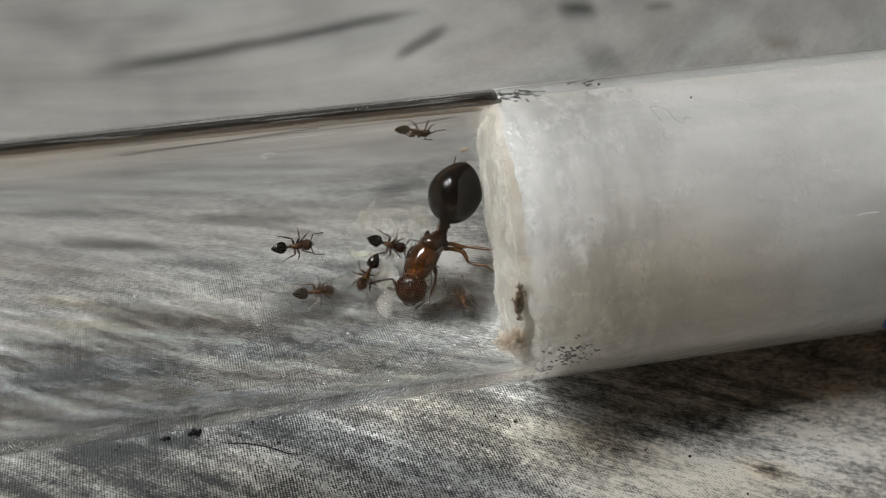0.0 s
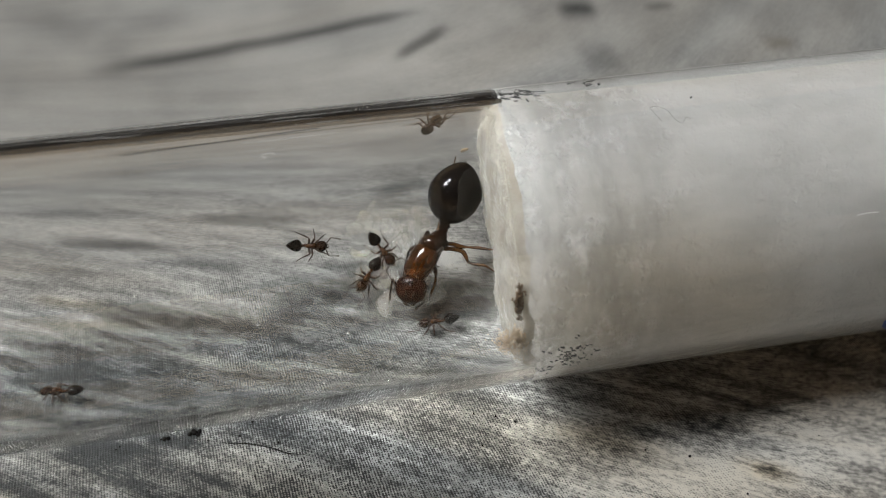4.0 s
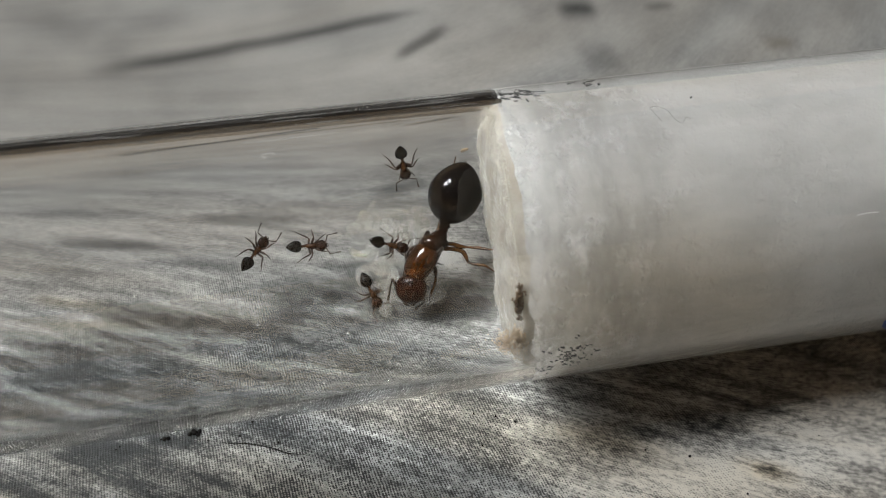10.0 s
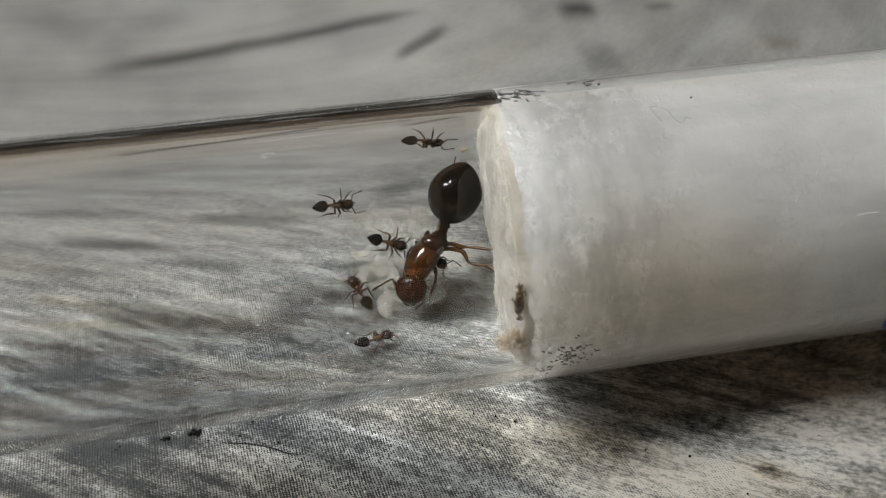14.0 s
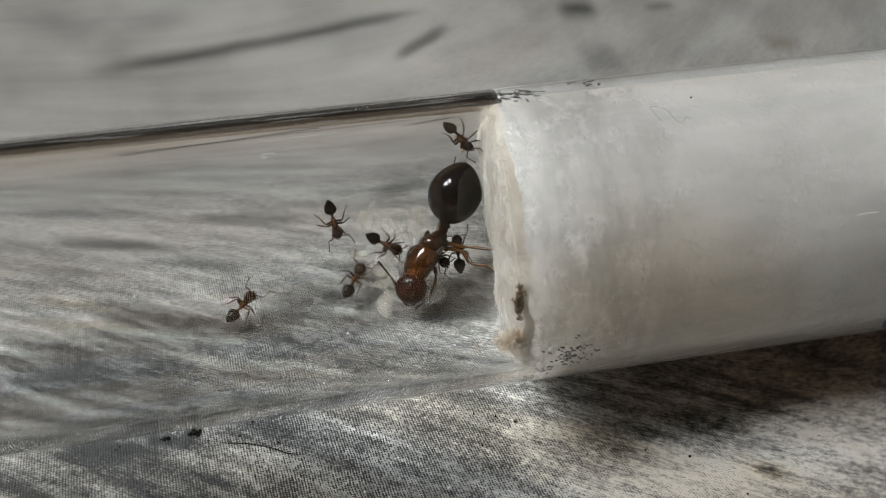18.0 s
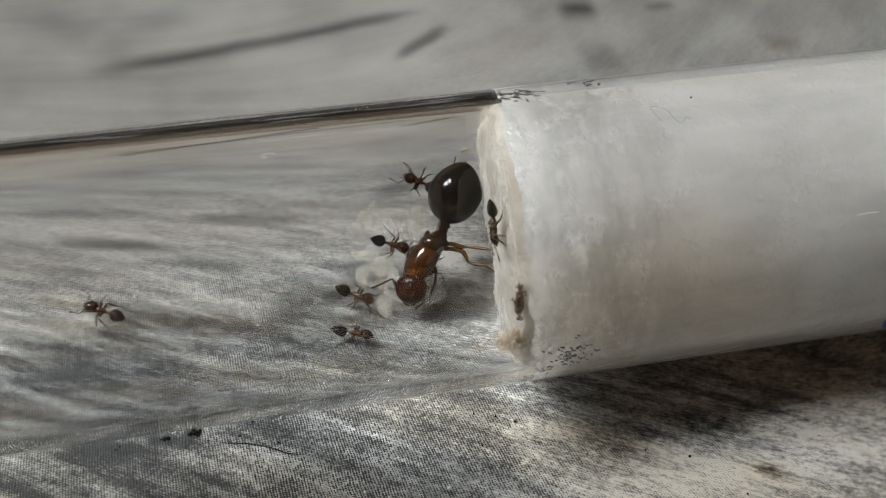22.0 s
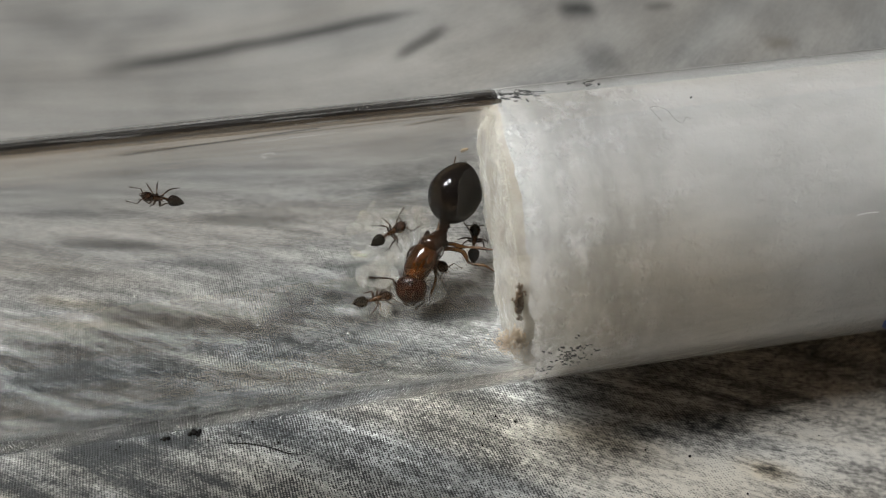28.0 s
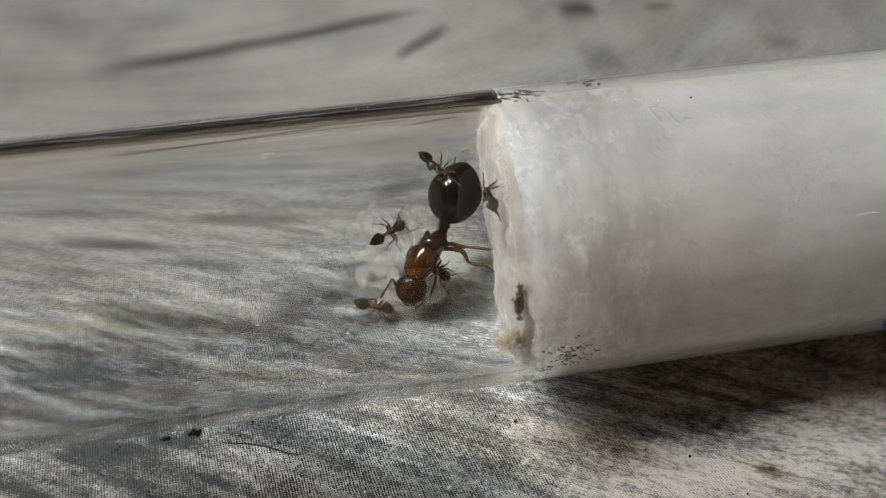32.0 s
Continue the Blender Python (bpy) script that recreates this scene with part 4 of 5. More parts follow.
    jointed(base, [(0.40, 0.55, 0.95), (0.54, 0.88, 1.02), (0.74, 1.04, 1.06), (0.92, 1.17, 1.02)], [(0.92, 1.17, 1.02), (1.30, 1.36, 0.82), (1.74, 1.48, 0.5), (2.02, 1.58, 0.30), (2.28, 1.67, 0.16)], 0.10, LEG_DARK, LEG_Q, "brown front leg")
    jointed(base, [(-1.0, -0.15, 0.7), (-1.6, -0.12, 0.5), (-2.5, -0.35, 0.32), (-3.3, -0.7, 0.30)], [(-3.3, -0.7, 0.30), (-4.2, -1.1, 0.38), (-5.2, -1.4, 0.60), (-5.8, -1.62, 0.78), (-6.18, -1.78, 0.95)], 0.085, LEG_Q, LEG_Q)
    jointed(base, [(-0.2, -0.6, 0.9), (0.0, -0.80, 0.82), (0.2, -0.9, 0.7), (0.35, -0.95, 0.6)], [(0.35, -0.95, 0.6), (0.5, -0.9, 0.4), (0.7, -0.8, 0.1), (0.85, -0.72, -0.2)], 0.09, LEG_DARK, LEG_DARK)
    jointed(base, [(0.7, -0.5, 0.95), (0.95, -0.62, 0.9), (1.2, -0.65, 0.8), (1.4, -0.6, 0.7)], [(1.4, -0.6, 0.7), (1.6, -0.5, 0.4), (1.8, -0.35, 0.1), (1.95, -0.2, -0.2)], 0.09, LEG_DARK, LEG_DARK)
    return tagged(base, "large queen ant with a glossy black gaster beside the cotton", "ant"), feeler


QUEEN, QUEEN_FEELER = queen()
QUEEN_AT = on_wall(0.04, 33.0, -128.6, 0.5)
QUEEN.matrix_basis = QUEEN_AT
ants = [worker()]
for _ in range(6):
    ants.append(copy_thing(ants[0], Matrix.Identity(4)))


# ---- brood ----
def larva(kind, seed):
    rnd = random.Random(seed)
    if kind == "e":
        return ovoid(1.0, 0.42, 0.42, 0.95, 0.95, around=14, along=12)
    c = rnd.uniform(0.08, 0.22)
    rows = []
    for k in range(9):
        s = -1 + k / 4
        r = 0.53 * max(0.0, 1 - abs(s) ** 2.5) ** 0.5 * (1 - 0.15 * s) + 0.02
        rows.append((s, r * (1 + 0.02 * (k % 2)), r, c * s * s, 0))
    return spindle(rows, 14, 22)


def brood(x, turn, heading, half, kind):
    name = "ant_egg" if kind == "e" else "ant_larva"
    label = "small glassy white ant egg in the brood pile" if kind == "e" else "pale translucent ant larva in the brood pile"
    mat = EGG if kind == "e" else BROOD
    ob = part(name, larva(kind, int(abs(x) * 100 + turn)), mat)
    tagged(ob, label, "egg" if kind == "e" else "larva", "ant brood")
    ob.matrix_basis = on_wall(x, turn, heading, 0.30 * half) @ Matrix.Diagonal((half * 1.2, half * 1.2, half * 0.8, 1))
    if kind == "g":
        bm = ovoid(0.55, 0.17, 0.17, at=mm_pose(0.02, 0.05, 0.0), around=10, along=10)
        part("gut", bm, GUT, ob, "yellowish gut showing through")


def brood_pile():
    brood(-2.79, 60.3, 58, 0.42, "e")
    brood(-3.07, 55.0, -28, 0.52, "l")
    brood(-2.48, 53.5, -85, 0.46, "l")
    brood(-3.59, 50.6, -67, 0.46, "l")
    brood(-3.13, 49.5, 14, 0.40, "l")
    brood(-4.08, 48.8, -47, 0.41, "l")
    brood(-2.38, 49.9, -17, 0.41, "l")
    brood(-0.10, 54.0, -75, 0.50, "l")
    brood(0.24, 49.6, -47, 0.46, "l")
    brood(-0.74, 44.8, 34, 0.41, "e")
    brood(-0.26, 47.8, -17, 0.48, "l")
    brood(0.16, 55.5, 25, 0.34, "e")
    brood(-0.93, 49.0, -66, 0.35, "e")
    brood(-3.64, 36.4, -7, 0.54, "g")
    brood(-4.08, 38.6, -38, 0.37, "l")
    brood(-3.22, 37.4, 8, 0.44, "l")
    brood(-3.80, 26.4, -96, 0.60, "l")
    brood(-3.33, 30.4, 23, 0.37, "l")
    brood(-2.82, 28.2, -49, 0.47, "l")
    brood(-2.28, 28.2, -18, 0.47, "l")
    brood(-1.95, 31.8, -78, 0.41, "l")
    brood(-2.48, 32.4, 13, 0.41, "e")
    brood(-2.77, 9.7, -95, 0.68, "l")
    brood(-2.32, 15.3, -41, 0.44, "l")
    brood(0.27, 12.3, 14, 0.69, "l")
    brood(0.66, 14.3, -62, 0.49, "l")
    brood(-1.83, 23.1, -39, 0.44, "l")
    brood(-2.54, 21.5, 3, 0.47, "l")
    brood(-1.50, 38.8, -67, 0.41, "l")
    brood(-1.96, 35.3, -7, 0.41, "l")
    brood(-1.34, 43.2, 39, 0.37, "e")
    brood(-3.36, 22.4, -39, 0.37, "e")
    brood(-0.05, 10.2, -8, 0.50, "l")
    brood(-0.83, 42.6, -47, 0.41, "l")
    rnd = random.Random(77)
    for row in range(9):  # the rest of the heap, under and round the queen
        for col in range(8):
            x, turn = -3.9 + 0.62 * col + rnd.uniform(-0.25, 0.25), 13 + 5.2 * row + rnd.uniform(-2, 2)
            if x < -1.4 - 0.045 * turn or x > 1.3 - 0.012 * (turn - 30) or (x < -2.6 and turn < 24) or (turn < 17 and x > 0.9) or (turn > 44 and x < -2.0):
                continue
            small = rnd.random() < 0.4
            brood(round(x, 2), round(turn, 1), rnd.uniform(-90, 90), rnd.uniform(0.24, 0.32) if small else rnd.uniform(0.34, 0.44), "e" if small else "l")


brood_pile()

# ---- dirt and marks ----
debris("brown_stain", "dark brown waste smeared on the cotton edge", BROWN_DIRT, [(2.45, -5.95, 3.7, 0.05, 50, 0.08), (2.45, -6.1, 3.3, 0.08, 90, 0.09), (2.45, -6.2, 2.8, 0.09, 110, 0.10), (2.45, -6.35, 2.35, 0.08, 80, 0.08), (2.5, -6.5, 1.9, 0.05, 50, 0.06)], 3)
debris("food_residue", "tan dried food crumbs at the edge of the cotton", TAN_DIRT, [(2.6, -6.8, 0.6, 0.042, 420, 0.22), (1.9, -6.8, 0.4, 0.04, 420, 0.28), (2.7, -6.8, -0.6, 0.035, 120, 0.22), (2.3, -6.9, 1.2, 0.035, 120, 0.16)], 5)
debris("food_crumb", "small tan crumb stuck to the tube beside the cotton", TAN_DIRT, [(2.80, 7.19, -0.32, 0.07, 26, 0.07)], 8)
ink_marks(1, 2.9, 5.7, 147, 158, 52, 34, "worn black marker flecks along the top of the tube", 0.27, 0.075)
ink_marks(7, 7.7, 9.0, 139, 153, 9, -44, "few worn black marker strokes on the tube", 0.36, 0.10)
ink_marks(3, 4.2, 6.3, -99, -80, 90, 42, "worn black marker flecks low on the tube wall", 0.17, 0.05)
ink_marks(4, 3.0, 4.6, -84, -74, 14, -6, "faint black marker flecks under the cotton edge", 0.16)
strand("hair", [(10.98, 180.9), (10.82, 176.7), (10.69, 173.3), (11.02, 172.4), (11.35, 174.0), (11.55, 175.8), (11.64, 178.9), (11.81, 181.5), (12.07, 182.0), (12.33, 179.9), (12.58, 180.7)], 0.009, HAIR, "fine dark fibre stuck on the tube", "fibre")
strand("scratch", [(20.25, -134.5), (20.82, -134.9), (21.45, -134.8)], 0.022, SCRATCH, "short pale scratch on the tube", "scratch")
strand("scratch", [(-16.2, 168.0), (-13.8, 167.0), (-10.2, 165.6), (-6.4, 163.6)], 0.018, INK, "long fine dark scratch along the tube", "scratch")
strand("fibre", [(-9.25, 177.2), (-9.42, 176.6), (-9.40, 175.8), (-9.18, 175.2), (-8.92, 175.3), (-8.80, 175.9)], 0.012, SCRATCH, "pale curled fibre on the glass of the tube", "fibre")
strand("dust_speck", [(13.05, 169.9), (13.10, 169.6), (13.15, 169.3)], 0.05, HAIR, "tiny dark speck of dust on the tube", "speck")

# a crease's dark line, made as a thin black strand on the cloth
crease_strand = limb([(-12.88, -5.78, 0.03), (-12.06, -5.91, 0.03), (-11.16, -6.17, 0.03), (-10.27, -6.57, 0.03), (-9.55, -6.98, 0.03), (-8.65, -7.21, 0.03)], [0.012, 0.032, 0.028, 0.032, 0.028, 0.012], around=6, steps=4)
tagged(part("thread", crease_strand, SOOT), "fine dark strand standing in for a crease in the printed cloth", "thread")

blue = bmesh.new()
ring = [(23.3, -80), (23.9, -82), (25.2, -80), (26.5, -72), (25.6, -64), (24.2, -67), (23.6, -73)]
skin(blue, [[blue.verts.new(on_glass(x, t, lift)) for x, t in ring] for lift in (0.004, 0.018)])
bmesh.ops.recalc_face_normals(blue, faces=blue.faces)
tagged(part("spot_on_tube", blue, BLUE_SPOT), "small blue spot low on the tube", "ink mark")


def fine_scratches():
    """Hairlines along the tube, in its upper part."""
    rnd = random.Random(31)
    for mat, name, label in ((HAIR, "fine_scratches", "fine dark hairline scratches along the tube"), (SCRATCH, "fine_scuffs", "fine pale hairline scuffs along the tube")):
        bm = bmesh.new()
        for _ in range(26):
            x, t, reach, drift = rnd.uniform(-30, 0), rnd.gauss(150, 7), rnd.uniform(1.5, 7), rnd.uniform(-0.25, 0.12)
            pts = [tuple(on_glass(x + reach * k / 4, t + drift * reach * k / 4 + rnd.uniform(-0.12, 0.12), 0.01) / MM) for k in range(5) if x + reach * k / 4 < 2.5]
            if len(pts) > 2:
                r = rnd.uniform(0.004, 0.010)
                limb(pts, [0.003] + [r] * (len(pts) - 2) + [0.003], around=4, steps=3, bm=bm)
        tagged(part(name, bm, mat), label, "scratches", kind="stuff")


fine_scratches()


def specks():
    """Dark crumbs on the cloth; x, y and size in mm."""
    rnd = random.Random(21)
    bm = bmesh.new()
    for x, y, size in ((2.29, -6.59, 0.09), (3.32, -7.11, 0.11), (1.10, -6.21, 0.09), (10.14, -10.11, 0.09), (12.51, -10.91, 0.11), (6.84, -9.78, 0.09), (14.98, -13.71, 0.09), (1.40, -11.41, 0.07), (1.13, -8.32, 0.07), (20.32, -10.88, 0.07), (-12.01, -5.46, 0.09), (-11.50, -8.10, 0.09), (-13.75, -5.48, 0.09), (-9.99, -6.24, 0.09), (-11.24, -4.67, 0.11), (-17.21, -8.04, 0.07), (-14.43, -4.87, 0.25), (-14.71, -4.89, 0.20), (-14.18, -4.83, 0.20), (-14.54, -4.74, 0.20), (-14.29, -5.00, 0.18), (-16.10, -4.98, 0.18), (-15.89, -4.98, 0.16), (-16.29, -4.99, 0.09), (-18.52, -5.07, 0.09), (-18.74, -5.21, 0.09)):
        lump(rnd, size * 0.75, mm_pose(x, y, 0.05, rnd.uniform(0, 40), 0, rnd.uniform(0, 360)), bm)
    tagged(part("crumbs", bm, SOOT), "tiny dark crumbs scattered on the cloth", "crumbs", kind="stuff")


specks()


def dust():
    rnd = random.Random(12)
    bm = bmesh.new()
    for _ in range(70):
        x, t = rnd.uniform(-26, 2), rnd.uniform(128, 172) if rnd.random() < 0.7 else rnd.uniform(-175, -60)
        p = on_glass(x, t, 0.0)
        s = rnd.choice((0.018, 0.022, 0.03, 0.04))
        ovoid(s * rnd.uniform(1, 2.2), s, s * 0.8, at=Matrix.Translation(p) @ pose(0, 0, 0, rnd.uniform(0, 90), rnd.uniform(0, 90), rnd.uniform(0, 180)), around=6, along=4, bm=bm)
    tagged(part("dust", bm, FIBRE), "fine pale dust on the outside of the tube", "dust", kind="stuff")


dust()


# ---- what moves ----
def gait(ant, rows):
    """Swings the legs by the way that the ant goes, and lets the antennae feel about."""
    limbs = [c for c in ant.children if c.name.startswith("leg")]
    feelers = [c for c in ant.children if c.name.startswith("antenna")]
    rest = {c: c.matrix_basis.copy() for c in limbs + feelers}
    spots = [(0.0, 0.0)]
    way = 0.0
    for (t0, m0), (t1, m1) in zip(rows, rows[1:]):
        d = (m1.translation - m0.translation).length / MM + 0.35 * m0.to_quaternion().rotation_difference(m1.to_quaternion()).angle
        n = max(1, min(int((t1 - t0) / 0.1), int(d / 0.22) + 1))
        for k in range(1, n + 1):
            spots.append((t0 + (t1 - t0) * k / n, way + d * k / n))
        way += d
    if spots[-1][0] < 32.0:
        spots.append((32.0, way))
    for i, c in enumerate(limbs):
        phase = math.pi * (i % 2) + (math.pi if i > 2 else 0) + 0.4 * i
        side = 1 if rest[c].translation.y > 0 else -1
        walk(c, [(t, rest[c] @ pose(0, 0, 0, side * (2 + 5 * math.sin(d * 5.2 + phase)), 0, side * 13 * math.cos(d * 5.2 + phase))) for t, d in spots])
    for i, c in enumerate(feelers):
        walk(c, [(k * 0.5, rest[c] @ pose(0, 0, 0, 0, 0, 13 * math.sin(k * 1.7 + 2.1 * i + way) + 6 * math.sin(k * 0.7 + i))) for k in range(65)])


def go(ant, rows):
    walk(ant, rows)
    gait(ant, rows)


def motions():
    go(ants[0], [
        (0, on_wall(-7.40, 45.4, 0)), (0.5, on_wall(-6.94, 45.9, 7)), (1, on_wall(-6.68, 47.1, 10)), (2, on_wall(-6.56, 45.8, -1)),
        (3, mm_pose(-6.53, 5.14, 2.82, 44, 6, -6)), (7, mm_pose(-6.54, 5.10, 2.78, 44, 4, -5)), (10, mm_pose(-6.54, 5.12, 2.79, 44, 3, -3)),
        (10.5, on_wall(-6.88, 46.6, 22)), (11, on_wall(-7.13, 48.7, 66)), (11.5, on_wall(-7.46, 51.2, 129)), (12, on_wall(-7.31, 53.4, 150)),
        (12.5, mm_pose(-6.75, 6.20, 4.67, -14, -44, 105)), (12.75, mm_pose(-6.12, 6.32, 4.61, 30, -46, 52)), (13, on_wall(-5.49, 61.9, 29)),
        (13.5, on_wall(-4.91, 65.7, 26)), (14, on_wall(-4.80, 64.0, -3)), (14.5, on_wall(-4.61, 62.9, -7)), (16.5, on_wall(-4.11, 60.9, -41)),
        (17, on_wall(-4.60, 60.7, -62)), (17.5, on_wall(-4.78, 56.9, -70)), (18, mm_pose(-5.07, 5.70, 3.93, 11, 42, -77)),
        (18.5, on_wall(-4.89, 49.5, -63)), (19, on_wall(-5.74, 49.3, -98)), (19.5, on_wall(-6.78, 39.3, -124)), (20, on_wall(-8.06, 16.1, -121)),
        (20.5, on_wall(-10.94, -3.6, -174)), (21, on_wall(-13.35, 3.5, 137)), (21.5, on_wall(-15.40, 9.4, 138)), (22, on_wall(-18.86, 25.7, 152)),
        (22.5, on_wall(-22.77, 4.7, -174)), (23.2, on_wall(-28.05, 9.4, 179)), (32, on_wall(-28.11, 9.5, 179)),])
    go(ants[1], [
        (0, on_wall(-6.51, 21.3, 1)), (0.5, on_wall(-6.43, 14.8, -45)), (1, on_wall(-6.87, 12.1, -54)),
        (1.25, mm_pose(-7.28, 1.44, 0.84, -1, 11, -98)), (1.5, on_wall(-7.70, 10.7, -142)), (2, on_wall(-8.48, 7.5, -163)),
        (2.5, on_wall(-11.54, -14.9, -131)), (3, on_wall(-12.98, -23.3, 168)), (3.5, on_wall(-17.27, -17.9, 169)), (4.4, on_wall(-24.74, -10.5, 169)),
        (5.2, on_wall(-29.83, 14.3, 158)), (7.6, mm_pose(-29.93, 3.51, 1.60, -8, -28, 118)), (10, on_wall(-30.03, 43.1, 72)),
        (12.8, mm_pose(-28.96, 5.02, 2.70, 38, -22, 26)), (15.6, on_wall(-27.89, 43.7, -5)), (16.5, on_wall(-21.89, 36.9, -11)),
        (17, on_wall(-16.21, 19.8, -37)), (17.5, on_wall(-12.91, 9.1, 9)), (18, on_wall(-10.83, 19.8, 42)), (18.5, on_wall(-10.36, 20.0, 30)),
        (19, on_wall(-9.71, 9.4, -32)), (19.5, on_wall(-5.05, -2.7, 15)), (20, on_wall(-4.55, -1.0, 18)), (20.5, on_wall(-4.77, -0.6, 25)),
        (21, mm_pose(-4.35, -0.32, 0.71, -3, 0, 1)), (21.5, on_wall(-4.61, -2.4, 6)), (22, on_wall(-4.71, -4.7, -20)),
        (22.5, on_wall(-5.05, -1.0, 26)), (23, on_wall(-5.20, -1.2, 20)), (24, on_wall(-5.38, -2.5, 6)), (25, on_wall(-5.70, -3.4, -9)),
        (25.12, mm_pose(-5.86, -0.48, 0.72, -3, 3, 45)), (25.25, on_wall(-6.03, -4.1, 99)), (25.38, mm_pose(-6.78, -1.04, 0.77, 8, 3, 149)),
        (25.5, on_wall(-7.53, -12.3, -161)), (26.5, on_wall(-14.77, -18.9, 173)), (27.3, on_wall(-24.51, -7.3, 169)),
        (28, on_wall(-28.94, 11.5, 171)), (32, on_wall(-29.00, 11.5, 171)),])
    go(ants[2], [
        (0, on_wall(-1.87, 40.2, -23)), (1, on_wall(-1.88, 40.7, -26)), (2, on_wall(-1.99, 40.9, -34)), (3, on_wall(-2.19, 37.6, -54)),
        (5.5, on_wall(-2.38, 36.9, -61)), (6, on_wall(-2.27, 38.3, -38)), (7, on_wall(-2.18, 37.6, -36)), (8, on_wall(-1.82, 36.9, -45)),
        (9, on_wall(-1.87, 38.2, -33)), (10, on_wall(-1.73, 39.7, -21)), (11, on_wall(-1.52, 40.1, -17)), (12, on_wall(-1.60, 39.5, -29)),
        (13, on_wall(-1.55, 40.0, -26)), (14, on_wall(-1.83, 41.0, -21)), (17, on_wall(-1.85, 41.0, -16)), (18, on_wall(-2.05, 40.2, -34)),
        (19, on_wall(-2.12, 40.5, -40)), (20, on_wall(-1.87, 41.6, -23)), (21, on_wall(-1.91, 42.8, -8)), (22, on_wall(-1.67, 40.0, -23)),
        (23, on_wall(-1.70, 41.9, -11)), (24, on_wall(-1.82, 45.2, 25)), (25, on_wall(-1.73, 46.7, 28)), (28, on_wall(-1.71, 46.7, 26)),
        (29, on_wall(-1.74, 47.1, 26)), (32, on_wall(-1.75, 47.2, 26)),])
    go(ants[3], [
        (0, on_wall(-3.53, 26.2, -124)), (1, on_wall(-3.58, 26.3, -117)), (2, on_wall(-3.80, 27.4, -151)), (3, on_wall(-3.79, 26.6, -141)),
        (3.5, on_wall(-3.68, 26.5, -134)), (5.5, on_wall(-3.29, 19.0, -105)), (6, on_wall(-3.31, 19.5, -85)), (7, on_wall(-3.20, 19.6, -73)),
        (8, on_wall(-3.75, 20.0, -107)), (9, on_wall(-3.47, 16.4, -92)), (10, on_wall(-3.33, 16.1, -73)), (11, on_wall(-3.11, 15.3, -58)),
        (12, on_wall(-3.32, 13.0, -80)), (12.5, on_wall(-3.70, 12.0, -108)), (13, on_wall(-4.14, 12.0, -134)), (13.5, on_wall(-4.20, 16.3, -178)),
        (14, on_wall(-4.13, 19.6, 113)), (14.5, on_wall(-4.12, 21.0, 108)), (17, on_wall(-4.51, 30.1, 111)), (17.5, on_wall(-4.12, 26.9, 77)),
        (18, on_wall(-4.18, 26.1, 54)), (19, on_wall(-4.23, 24.4, 41)), (19.5, on_wall(-4.35, 22.6, 13)), (20, on_wall(-4.33, 20.0, -15)),
        (21, on_wall(-4.21, 19.2, -8)), (22, on_wall(-4.18, 16.3, -30)), (23, on_wall(-4.06, 13.4, -35)), (24, on_wall(-3.93, 13.4, -34)),
        (25, on_wall(-3.73, 13.4, -34)), (25.5, on_wall(-3.73, 12.4, -40)), (27.5, on_wall(-3.12, 15.6, 7)), (28, on_wall(-3.16, 13.7, 7)),
        (29, on_wall(-3.10, 13.7, 5)), (30, on_wall(-3.14, 11.7, -5)), (31, on_wall(-3.15, 10.7, -9)), (32, on_wall(-3.18, 8.9, -21)),])
